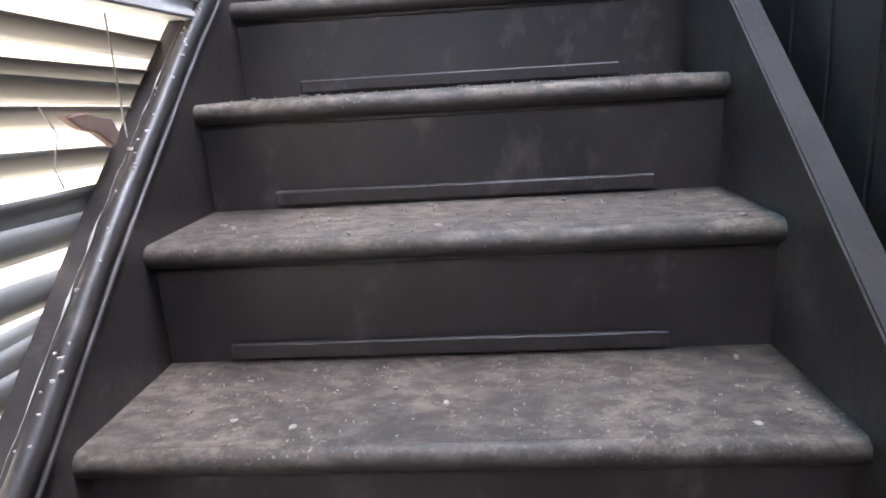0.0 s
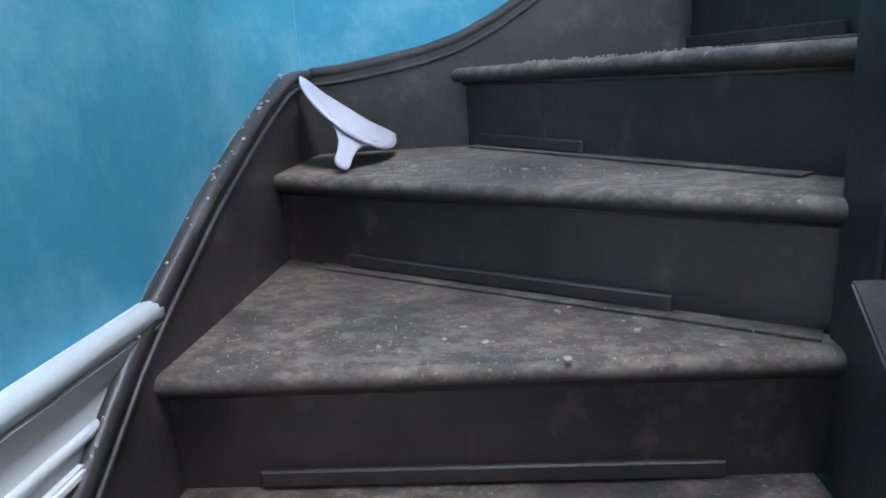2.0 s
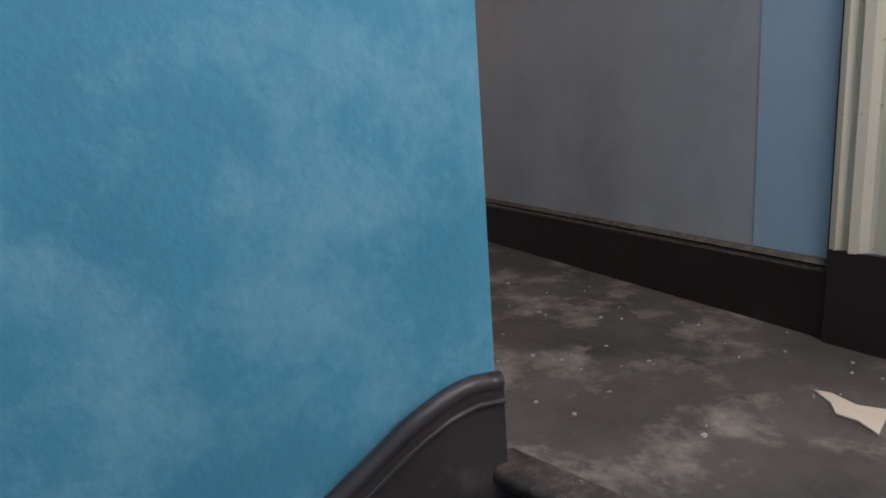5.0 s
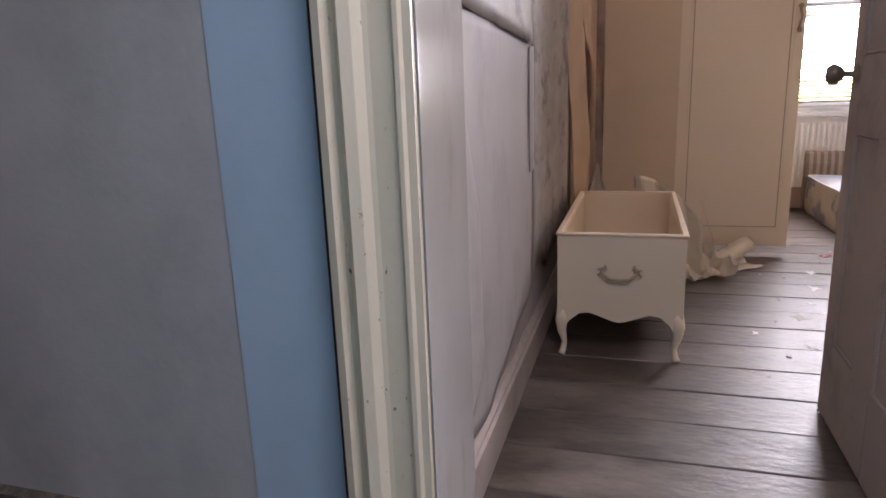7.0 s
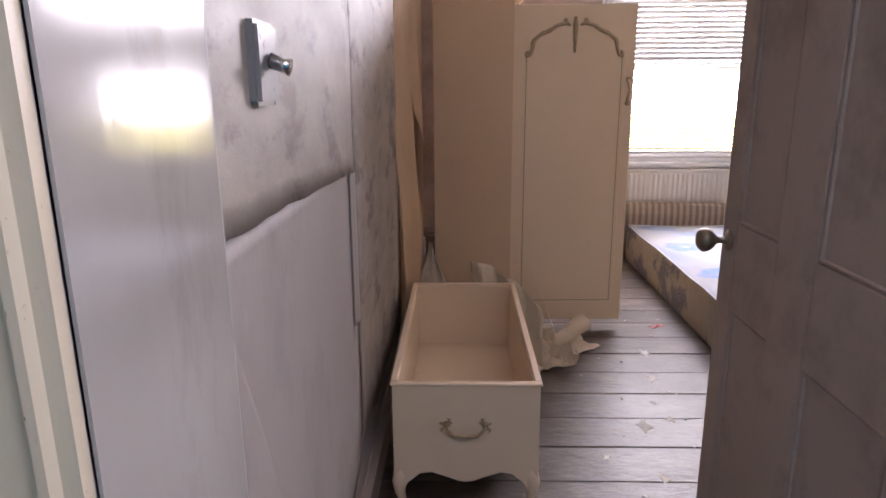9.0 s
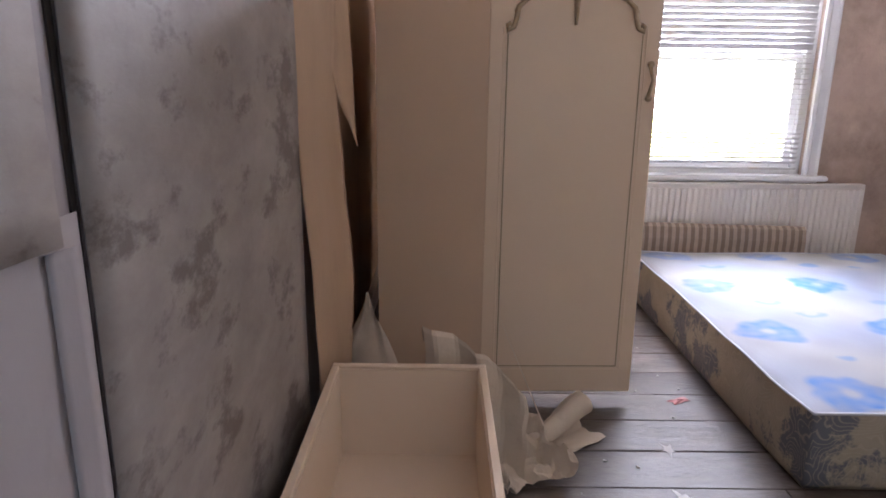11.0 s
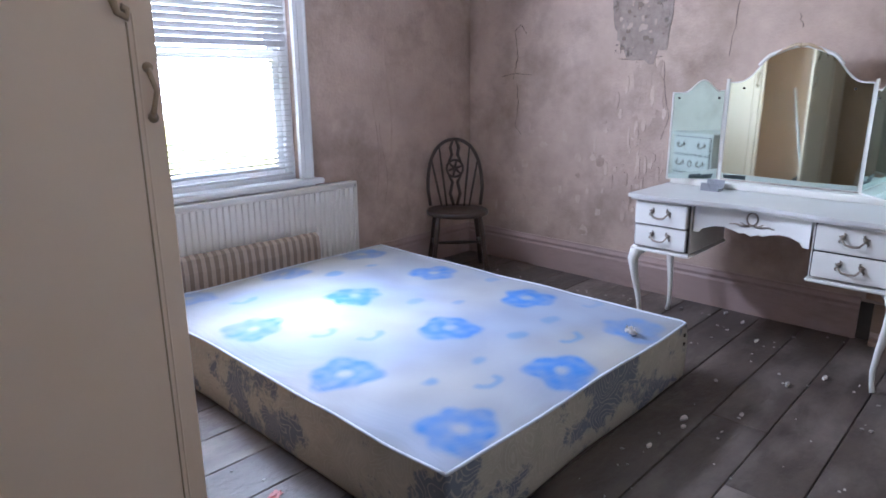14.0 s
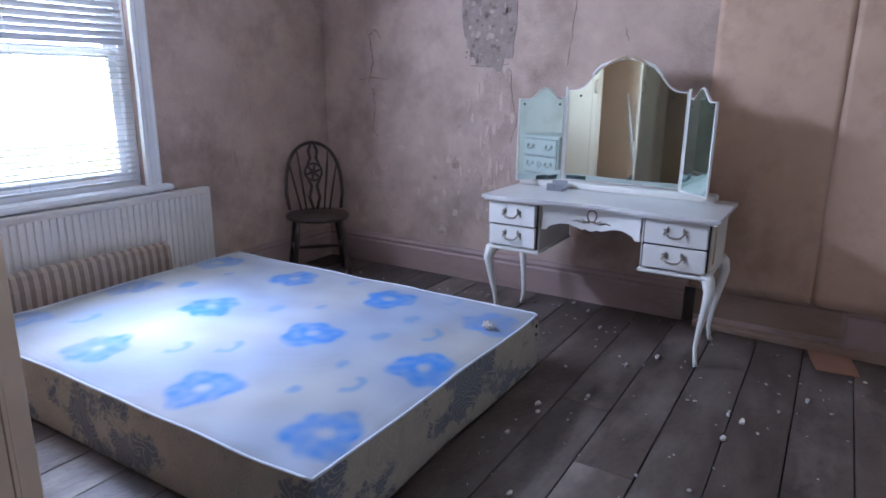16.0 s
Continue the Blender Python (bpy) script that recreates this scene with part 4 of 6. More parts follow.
# where the skirting has gone: bare brick-brown base, a timber and a patch
part("bare_base", box(XR - 0.012, XR, 1.22, 1.94, 0.05, 0.20, 0.004), M_TIMBER, skb, "bare brown wall base where skirting is missing")
part("gap_shadow", box(XR - 0.004, XR, 1.94, 2.0, 0.0, 0.20), M_SEAM, skb)
part("patch_block", box(XR - 0.016, XR, 0.5, 1.20, 0.0, 0.19, 0.006), M_SKIRT2, skb)
single("fallen_batten", prism([(XR - 0.05, 0.55, 0), (XR - 0.15, 0.6, 0), (XR - 0.09, 1.93, 0), (XR - 0.03, 1.93, 0)], (0, 0, 0.03), 0.004, 1), M_TIMBER, "old timber batten lying along the wall base", "timber")
single("hardboard_offcut", prism([(3.43, 1.30, 0.002), (3.70, 1.36, 0.002), (3.69, 1.16, 0.002), (3.44, 1.12, 0.002)], (0, 0, 0.006), 0.001, 1), M_TILE, "rust-brown hardboard offcut lying on the floorboards", "board offcut")

# ---- right wall: lining paper, damp patch, cracks ----
tan = thing("lining_paper", (XR, 1.2, 0.2), "tan lining paper hanging on the wall in seamed sheets", "wallpaper", kind="structure")
for a, b, z0, z1 in ((0.30, 0.84, 0.21, 2.4), (0.842, 1.37, 0.21, 2.4), (1.372, 1.98, 0.215, 2.4)):
    def tp(u, v, a=a, b=b, z0=z0, z1=z1):
        y = a + (b - a) * u
        z_ = z0 + (z1 - z0) * v + (0.012 * nz(y * 9, 2.0) if v == 0 else 0)
        lift = 0.012 * math.exp(-v * 18) * (1 + nz(y * 5)) + 0.004 + 0.003 * nz(y * 3, z_ * 2, 5)
        if u == 1:
            lift = 0.0025
        return Vector((XR - lift, y, z_))
    part("paper_sheet", sheet(tp, 18, 40, 0.001), M_TAN, tan, smooth=True)


def blob(cy, cz, ry, rz2, seed, x=XR - 0.005, n=48, rough=0.18):
    pts = []
    for i in range(n):
        a = math.tau * i / n
        r = 1 + rough * nz(math.cos(a) * 2.5 + seed, math.sin(a) * 2.5, seed) + 0.06 * nz(i * 0.9, seed)
        pts.append((x, cy + ry * r * math.copysign(abs(math.cos(a)) ** 0.8, math.cos(a)), cz + rz2 * r * math.copysign(abs(math.sin(a)) ** 0.6, math.sin(a))))
    return prism(pts, (0.004, 0, 0))


dp = thing("damp_patch", (XR, 3.3, 1.4), "bare grey plaster patch with crumbling edges", "plaster patch", kind="structure")
part("patch", blob(3.315, 1.75, 0.175, 0.335, 3.0, rough=0.25), M_GREYPLASTER, dp)
part("lower_patch", blob(3.24, 1.22, 0.10, 0.19, 9.0, x=XR - 0.003, rough=0.5), M_PINK, dp)


def crack(pts, r=0.003, x=XR - 0.001):
    out = []
    for (y0, z0), (y1, z1) in zip(pts, pts[1:]):
        for i in range(7):
            t = i / 7
            out.append((x, y0 + (y1 - y0) * t + 0.008 * nz(y0 * 9 + t * 5, z0 * 9), z0 + (z1 - z0) * t))
    out.append((x, *pts[-1]))
    rad_ = [r * (0.5 + abs(nz(i * 0.7, r * 100)) * 1.6) for i in range(len(out))]
    return tube(out, rad_, 5)


for pts in ([(4.25, 1.62), (4.22, 1.45), (4.26, 1.30)], [(4.22, 1.27), (4.21, 1.12), (4.23, 0.98), (4.18, 0.93)], [(3.16, 1.40), (3.14, 1.22), (3.10, 1.08), (3.14, 0.95)],
            [(2.74, 2.1), (2.755, 1.78), (2.79, 1.42)], [(4.36, 1.32), (4.24, 1.34), (4.1, 1.33)], [(4.26, 1.62), (4.2, 1.66), (4.15, 1.6)], [(2.9, 2.1), (2.88, 1.96), (2.95, 1.86)], [(2.46, 1.62), (2.44, 1.55)], [(1.05, 2.05), (1.08, 1.92)],
            [(3.45, 1.42), (3.30, 1.41), (3.17, 1.43)], [(3.45, 2.0), (3.455, 1.75), (3.44, 1.45)]):
    part("crack", crack(pts, 0.0024), M_CRACK, dp)
for i in range(95):
    cy, cz = 3.315 + rnd.uniform(-0.16, 0.16), 1.74 + rnd.uniform(-0.30, 0.3)
    part("plaster_crumb", blob(cy, cz, rnd.uniform(0.006, 0.02), rnd.uniform(0.004, 0.018), i * 1.3, x=XR - 0.0075, n=9, rough=0.5), rnd.choice((M_GREYPLASTER, M_CRACK, M_PINK)), dp)
for i in range(70):
    cy, cz = rnd.uniform(2.9, 4.4), 0.3 + 0.75 * rnd.random() ** 1.6
    part("blister", blob(cy, cz, rnd.uniform(0.006, 0.03), rnd.uniform(0.008, 0.035), i * 2.1 + 50, x=XR - 0.002 - 0.00003 * i, n=10, rough=0.5), M_SCAR if i % 3 else M_PINK, dp)
for i in range(44):
    cy, cz = 3.26 + rnd.gauss(0, 0.11), 0.45 + 0.95 * rnd.random()
    part("plaster_scar", blob(cy, cz, rnd.uniform(0.004, 0.016), rnd.uniform(0.015, 0.07), i * 1.7 + 90, x=XR - 0.0045 - 0.00002 * i, n=11, rough=0.6), (M_SCAR, M_PINK)[i % 2], dp)
# folds of loose lining paper on the window wall
fold = thing("loose_paper_fold", (2.95, YW, 0.7), "creased loose pink paper on the window wall", "wallpaper", kind="structure")
for x_, z0, z1 in ((2.86, 0.55, 1.5), (2.98, 0.75, 1.65), (2.93, 0.5, 1.1)):
    part("crease", tube([(x_ + 0.03 * math.sin(t_ * 0.7), YW - 0.001, z0 + (z1 - z0) * t_ / 8) for t_ in range(9)], [0.0012 + 0.002 * math.sin(math.pi * t_ / 8) for t_ in range(9)], 6), M_PINK, fold, smooth=True)

# ---- left wall: peeling papers ----
wp = thing("peeling_wallpaper", (XL, 1.2, 0.2), "peeling layers of stained wallpaper on the bedroom wall", "wallpaper", kind="structure")


def flap(name, y0, y1, z0f, z1f, lift, m, label="", nu=16, nv=30, thick=0.0015):
    def fn_(u, v):
        y = y0 + (y1 - y0) * u
        za, zb = z0f(u), z1f(u)
        z_ = za + (zb - za) * v
        return Vector((XL + 0.004 + lift(u, v), y, z_))
    part(name, sheet(fn_, nu, nv, thick), m, wp, label, smooth=True)


flap("upper_sheet", 0.30, 1.235, lambda u: 1.135 - 0.03 * u + 0.006 * nz(u * 9), lambda u: 2.4, lambda u, v: 0.006 + 0.012 * u * u + 0.004 * nz(u * 4, v * 6), M_STAINED, "stained mauve-grey paper sheet")
flap("lower_sheet", 0.285, 1.29, lambda u: 0.16 + 0.18 * max(0, u - 0.3) + 0.02 * nz(u * 5), lambda u: 1.13, lambda u, v: 0.002 + 0.004 * nz(u * 3, v * 4, 7) ** 2 + 0.001 * u, M_PAPER, "pale paper sheet")
flap("torn_strip", 0.36, 0.52, lambda u: 0.2 + 0.1 * u, lambda u: 1.02 - 0.35 * u, lambda u, v: 0.006 + 0.003 * nz(u * 2, v * 3, 2), M_PAPER)
flap("middle_sheet", 1.30, 2.28, lambda u: 0.3 + 0.06 * nz(u * 4), lambda u: 2.4, lambda u, v: 0.004 + 0.02 * u ** 3 + 0.006 * nz(u * 3, v * 5, 3), M_STAINED, "grey mottled paper sheet")
flap("hanging_strip", 2.30, 2.66, lambda u: 0.12 + 0.05 * u, lambda u: 2.4, lambda u, v: 0.03 + 0.05 * u + 0.02 * nz(u * 2, v * 6, 12) + 0.02 * math.sin(v * 9), M_BACKPAPER, "tan paper strip hanging off the wall")
flap("curled_flap", 2.60, 2.78, lambda u: 1.06 + 0.25 * (1 - u), lambda u: 2.4, lambda u, v: 0.05 + 0.06 * u * (1 - v) + 0.01 * nz(u * 3, v * 6), M_BACKPAPER)
flap("edge_flap", 1.22, 1.262, lambda u: 0.70, lambda u: 1.10, lambda u, v: 0.008 + 0.008 * u, M_PAPER, nu=4)
part("wall_slit", box(XL, XL + 0.003, 1.292, 1.303, 0.4, 2.4), M_SEAM, wp)
part("bare_plaster", box(XL, XL + 0.003, 2.62, YW, 0.17, 2.4), M_BACKPAPER, wp, "brown backing paper")

sw = thing("light_switch", (XL + 0.02, 0.55, 1.30), "square metal light switch on the stained wallpaper", "light switch")
part("plate", box(XL + 0.006, XL + 0.028, 0.492, 0.588, 1.285, 1.395, 0.006), M_SWITCH, sw)
part("toggle", tube([(XL + 0.028, 0.54, 1.345), (XL + 0.045, 0.542, 1.338), (XL + 0.056, 0.542, 1.335)], [0.011, 0.009, 0.012], 10), M_CHROME, sw, "chrome toggle", smooth=True)

# ---- wardrobe, one door open ----
WX0, WX1, WY0, WY1, WZ = -0.235, 0.168, 3.0, 4.22, 1.73
ward = thing("wardrobe", (-0.03, 3.46, 0), "cream-painted wardrobe with gilt carving, one door standing open", "wardrobe")
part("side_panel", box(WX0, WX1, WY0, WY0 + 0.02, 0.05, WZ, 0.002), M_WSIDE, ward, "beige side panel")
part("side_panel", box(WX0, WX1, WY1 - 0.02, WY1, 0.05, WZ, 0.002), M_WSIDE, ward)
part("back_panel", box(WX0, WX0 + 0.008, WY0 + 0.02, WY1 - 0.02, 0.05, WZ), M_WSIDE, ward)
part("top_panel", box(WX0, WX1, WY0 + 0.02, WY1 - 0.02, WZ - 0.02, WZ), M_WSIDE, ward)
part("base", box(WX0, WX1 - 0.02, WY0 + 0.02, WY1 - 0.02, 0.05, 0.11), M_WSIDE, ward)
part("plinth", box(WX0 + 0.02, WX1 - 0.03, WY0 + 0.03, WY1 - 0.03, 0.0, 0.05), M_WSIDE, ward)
part("centre_post", box(WX1 - 0.02, WX1, 3.605, 3.63, 0.11, WZ - 0.02), M_WARD, ward)
cn = part("cornice", box(WX0 - 0.01, WX1 + 0.035, WY0 - 0.025, WY1 + 0.01, WZ, WZ + 0.035, 0.008), M_WARD, ward)
sc = bmesh.new()
for i in range(34):
    merge(sc, lathe([(0.016, 0), (0.016, 0.008), (0.008, 0.014)], (WX1 + 0.03, WY0 + 0.02 + i * 0.035, WZ - 0.002), (1, 0, 0), 8))
part("scalloped_edge", sc, M_WARD, cn)


def door_leaf(pt, nrm, label):
    """pt(u, d, z): place at u across from the hinge, d proud of the face."""
    def slab(u0, u1, z0, z1, d0, d1, bev=0.0):
        return prism([pt(u0, d0, z0), pt(u1, d0, z0), pt(u1, d0, z1), pt(u0, d0, z1)], pt(0, d1, 0) - pt(0, d0, 0), bev, 1)
    leaf = part("door", slab(0.0, 0.61, 0.058, 1.70, 0.0, -0.02, 0.002), M_WARD, ward, label)
    ln_ = bmesh.new()
    for a, b in (((0.065, 1.44), (0.065, 0.17)), ((0.065, 0.17), (0.545, 0.17)), ((0.545, 0.17), (0.545, 1.44))):
        merge(ln_, tube([pt(a[0], 0.0, a[1]), pt(b[0], 0.0, b[1])], 0.0025, 6))
    part("gilt_line", ln_, M_LINE, leaf, "thin gilt panel line")
    bead = bmesh.new()
    for a, b in (((0.05, 1.46), (0.05, 0.155)), ((0.05, 0.155), (0.56, 0.155)), ((0.56, 0.155), (0.56, 1.46))):
        merge(bead, tube([pt(a[0], 0.0, a[1]), pt(b[0], 0.0, b[1])], 0.0025, 6))
    part("panel_bead", bead, M_WARD, leaf)
    orn = bmesh.new()
    for s in (-1, 1):
        c = 0.305
        pts = [pt(c + s * u, 0.004, z_) for u, z_ in ((0.025, 1.60), (0.045, 1.612), (0.09, 1.60), (0.13, 1.575), (0.175, 1.555), (0.205, 1.53), (0.212, 1.49), (0.222, 1.46), (0.24, 1.45), (0.243, 1.468), (0.23, 1.472))]
        merge(orn, tube(pts, [0.006 + 0.005 * abs(math.sin(i * 1.7)) for i in range(len(pts))], 7))
        for u, z_ in ((0.1, 1.595), (0.16, 1.565), (0.21, 1.515), (0.05, 1.625)):
            merge(orn, lathe([(0.009, -0.002), (0.011, 0.004), (0.004, 0.009)], pt(c + s * u, 0, z_), nrm, 7))
    merge(orn, tube([pt(0.305, 0.004, 1.64), pt(0.305, 0.006, 1.60), pt(0.305, 0.005, 1.54), pt(0.305, 0.004, 1.47)], [0.006, 0.014, 0.01, 0.005], 7))
    part("carved_crest", orn, M_GILT, leaf, "gilt carved crest ornament", smooth=True)
    hd = tube([pt(0.583, 0.002, 1.335), pt(0.578, 0.02, 1.325), pt(0.587, 0.026, 1.285), pt(0.578, 0.02, 1.24), pt(0.583, 0.002, 1.225)], [0.008, 0.007, 0.006, 0.007, 0.009], 8)
    for z_ in (1.34, 1.222):
        merge(hd, lathe([(0.014, 0), (0.012, 0.005), (0.004, 0.008)], pt(0.583, 0, z_), nrm, 9))
    part("handle", hd, M_GILT, leaf, "gilt scrolled handle", smooth=True)


door_leaf(lambda u, d, z_: Vector((WX1 + u * 0.999, WY0 + 0.008 - d + u * 0.02, z_)), (0, -1, 0), "cream door with gilt line, standing open")
door_leaf(lambda u, d, z_: Vector((WX1 + 0.001 + d, WY1 - 0.01 - u * 0.94, z_)), (1, 0, 0), "cream door, shut")
# what lies in the open side
single("bin_bag", lathe([(0.02, 0), (0.10, 0.01), (0.13, 0.08), (0.11, 0.17), (0.05, 0.23), (0.02, 0.26), (0.035, 0.29)], (-0.05, 3.22, 0.111), (0, 0, 1), 12), M_BAG, "black bin bag slumped in the open wardrobe", "bag", smooth=True)
single("bundled_cloth", lathe([(0.02, 0), (0.09, 0.01), (0.10, 0.06), (0.06, 0.11), (0.01, 0.13)], (0.07, 3.33, 0.111), (0, 0, 1), 11), M_CLOTH, "grey-blue cloth bundle in the open wardrobe", "cloth", smooth=True)
single("broom_pole", tube([(0.11, 3.14, 0.112), (-0.18, 3.42, 1.2)], 0.011, 8), M_POLE, "white pole leaning inside the open wardrobe", "pole")

# ---- lidless box bench by the wall ----
CX0, CX1, CY0, CY1 = -0.303, 0.135, 1.372, 2.37
crate = thing("blanket_box", (-0.084, 1.87, 0), "cream lidless box bench on cabriole legs, empty", "box bench")


def apron(y, d):
    """The front with its shaped lower edge."""
    w = CX1 - CX0
    low = [(0, 0.10), (0.05, 0.10), (0.10, 0.135), (0.18, 0.165), (0.26, 0.17), (0.36, 0.155), (0.45, 0.14), (0.5, 0.137), (0.55, 0.14), (0.64, 0.155), (0.74, 0.17), (0.82, 0.165), (0.90, 0.135), (0.95, 0.10), (1, 0.10)]
    return prism([(CX0 + u * w, y, z_) for u, z_ in low] + [(CX1, y, 0.455), (CX0, y, 0.455)], (0, d, 0))


part("front", apron(CY0, 0.02), M_WARD, crate)
part("back", apron(CY1 - 0.02, 0.02), M_WARD, crate)
part("side", box(CX0, CX0 + 0.018, CY0 + 0.02, CY1 - 0.02, 0.14, 0.455, 0.002), M_WARD, crate)
part("side", box(CX1 - 0.018, CX1, CY0 + 0.02, CY1 - 0.02, 0.14, 0.455, 0.002), M_WARD, crate)
part("bottom", box(CX0 + 0.018, CX1 - 0.018, CY0 + 0.02, CY1 - 0.02, 0.17, 0.18), M_WARD, crate)
rimb = bmesh.new()
for a in ((CX0 - 0.006, CX1 + 0.006, CY0 - 0.006, CY0 + 0.016), (CX0 - 0.006, CX1 + 0.006, CY1 - 0.016, CY1 + 0.006), (CX0 - 0.006, CX0 + 0.016, CY0 + 0.016, CY1 - 0.016), (CX1 - 0.016, CX1 + 0.006, CY0 + 0.016, CY1 - 0.016)):
    box(*a, 0.455, 0.465, 0.003, bm=rimb, seg=1)
part("rim", rimb, M_WARD, crate)
for cx_, sx_ in ((CX0 + 0.02, -1), (CX1 - 0.02, 1)):
    for cy_, sy_ in ((CY0 + 0.02, -1), (CY1 - 0.02, 1)):
        pts = [(cx_, cy_, 0.17), (cx_ + sx_ * 0.006, cy_ + sy_ * 0.01, 0.13), (cx_ + sx_ * 0.004, cy_ + sy_ * 0.008, 0.09), (cx_ - sx_ * 0.006, cy_, 0.045), (cx_ - sx_ * 0.002, cy_ + sy_ * 0.012, 0.016), (cx_ + sx_ * 0.004, cy_ + sy_ * 0.024, 0.004)]
        part("leg", tube(pts, [0.022, 0.022, 0.016, 0.010, 0.012, 0.014], 8), M_WARD, crate, smooth=True)


def bail(pt, nrm, m, parent, w=0.055):
    """A drooping bail handle with two leaf plates. pt(u, d, z) about its middle."""
    pts = [pt(-w, 0.004, 0.012), pt(-w * 0.95, 0.016, 0.004), pt(-w * 0.6, 0.02, -0.014), pt(0, 0.02, -0.018), pt(w * 0.6, 0.02, -0.014), pt(w * 0.95, 0.016, 0.004), pt(w, 0.004, 0.012)]
    bm_ = tube(pts, [0.004, 0.004, 0.005, 0.0055, 0.005, 0.004, 0.004], 7)
    for s in (-1, 1):
        merge(bm_, lathe([(0.012, 0), (0.009, 0.004), (0.004, 0.008)], pt(s * w, 0, 0.012), nrm, 8))
        merge(bm_, tube([pt(s * w * 0.7, 0.002, 0.02), pt(s * w, 0.004, 0.014), pt(s * w * 1.35, 0.002, 0.018)], [0.003, 0.007, 0.002], 6))
        merge(bm_, tube([pt(s * w * 1.1, 0.003, 0.004), pt(s * w * 1.28, 0.004, -0.004), pt(s * w * 1.18, 0.003, -0.012)], [0.005, 0.004, 0.0015], 6))
        merge(bm_, tube([pt(s * w * 0.9, 0.003, 0.022), pt(s * w * 0.8, 0.004, 0.03), pt(s * w * 0.95, 0.003, 0.034)], [0.004, 0.004, 0.0015], 6))
    return part("handle", bm_, m, parent, "tarnished scrolled bail handle", smooth=True)


bail(lambda u, d, z_: Vector((-0.085 + u, CY0 - d, 0.318 + z_)), (0, -1, 0), M_LINE, crate, 0.058)


# ---- crumpled paper ----
def crumple(name, c, size, tall, seed, turn, label, m=M_CRUMPLE, curl=0.5):
    def fn_(u, v):
        a, b = (u - 0.5) * 2, (v - 0.5) * 2
        x, y = a * size[0] / 2, b * size[1] / 2
        fx = abs(nz(a * 1.4 + seed, b * 1.4, seed)) * 2.0
        h = tall * (0.08 + 0.95 * min(1, fx + 0.6 * nz(a * 3.1, b * 3.1, seed + 4) ** 2)) * (1 - 0.35 * max(abs(a), abs(b)) ** 3) + curl * tall * max(0, a) ** 2 * 0.6
        x += 0.16 * size[0] * nz(b * 2, a * 2, seed + 2) - curl * size[0] * 0.25 * max(0, a) ** 3
        y += 0.16 * size[1] * nz(a * 2, b * 2, seed + 6)
        ca, sa = math.cos(turn), math.sin(turn)
        return Vector((c[0] + ca * x - sa * y, c[1] + sa * x + ca * y, max(0.004, c[2] + h)))
    return single(name, sheet(fn_, 22, 22, 0.0015), m, label, "paper")


def scroll(c, length, turn, r0, r1, tail, label):
    """A torn strip curled into a loose scroll along its axis, its tail flat on the boards."""
    def fn_(u, v):
        s_ = (u - 0.5) * length
        if v < 0.4:
            y, z_ = -tail * (1 - v / 0.4), 0.004 + 0.012 * abs(nz(s_ * 9, v * 6)) * (1 - v / 0.4)
        else:
            t = (v - 0.4) / 0.6
            a = -math.pi / 2 + t * 5.2
            r = r0 + (r1 - r0) * t + 0.012 * nz(s_ * 6, t * 2, 4)
            y, z_ = r * math.cos(a), r0 + r * math.sin(a)
        k = 1 + 0.5 * (u - 0.5)
        y, z_ = y * k, z_ * k + 0.05 * max(0, u - 0.55) * (1 if v > 0.4 else 0)
        s_ += 0.03 * nz(v * 7, 3.3) * (1 if u > 0.5 else -1)
        ca, sa = math.cos(turn), math.sin(turn)
        return Vector((c[0] + ca * s_ - sa * y, c[1] + sa * s_ + ca * y, max(0.003, c[2] + z_)))
    return single("torn_wallpaper", sheet(fn_, 14, 34, 0.0015), M_CRUMPLE, label, "paper")


scroll((0.43, 2.72, 0.0), 0.32, 0.75, 0.058, 0.030, 0.09, "curled scroll of torn wallpaper on the floorboards")
crumple("torn_wallpaper", (0.29, 2.55, 0.0), (0.30, 0.26), 0.12, 2.3, 0.45, "crumpled torn wallpaper heap lying on the floorboards", curl=0.8)


def folded_sheet(x0, x1, y, top, seed, label):
    """A stiff torn length of paper standing folded, its top edge falling away."""
    def fn_(u, v):
        zt = top(u) + 0.012 * nz(u * 9, seed)
        crease = abs((u * 2.4 + 0.35 * v) % 1 - 0.5)
        w = v if v < 0.78 else 0.78 - (v - 0.78) * 0.55
        yy = y + 0.10 * crease * (1 - 0.5 * v) + 0.05 * v + (0.07 * (v - 0.78) / 0.22 if v > 0.78 else 0)
        return Vector((x0 + (x1 - x0) * u + 0.02 * nz(v * 4, seed + 3), yy, 0.003 + zt * w / 0.78))
    return single("torn_wallpaper", sheet(fn_, 24, 24, 0.0015), M_CRUMPLE, label, "paper")


def bent_sheet(c, w, h, turn, lean, seed, label):
    """A torn sheet standing bent, with a rounded torn top."""
    def fn_(u, v):
        a = (u - 0.5) * 2
        wv = w / 2 * (1 - 1.9 * max(0, v - 0.35) ** 1.7) * (1 + 0.12 * nz(v * 4, seed))
        x = a * wv
        y = lean * h * v * v + 0.10 * w * a * a + 0.05 * nz(a * 2 + seed, v * 3, seed)
        z_ = h * v * (1 - 0.12 * a * a) + 0.02 * nz(a * 3, v * 3, seed + 3) * v
        if v > 0.8:
            y -= 0.5 * lean * h * (v - 0.8) * 3
        ca, sa = math.cos(turn), math.sin(turn)
        return Vector((c[0] + ca * x - sa * y, c[1] + sa * x + ca * y, c[2] + 0.003 + max(0, z_)))
    return single("torn_wallpaper", sheet(fn_, 14, 18, 0.0015), M_CRUMPLE, label, "paper", smooth=True)


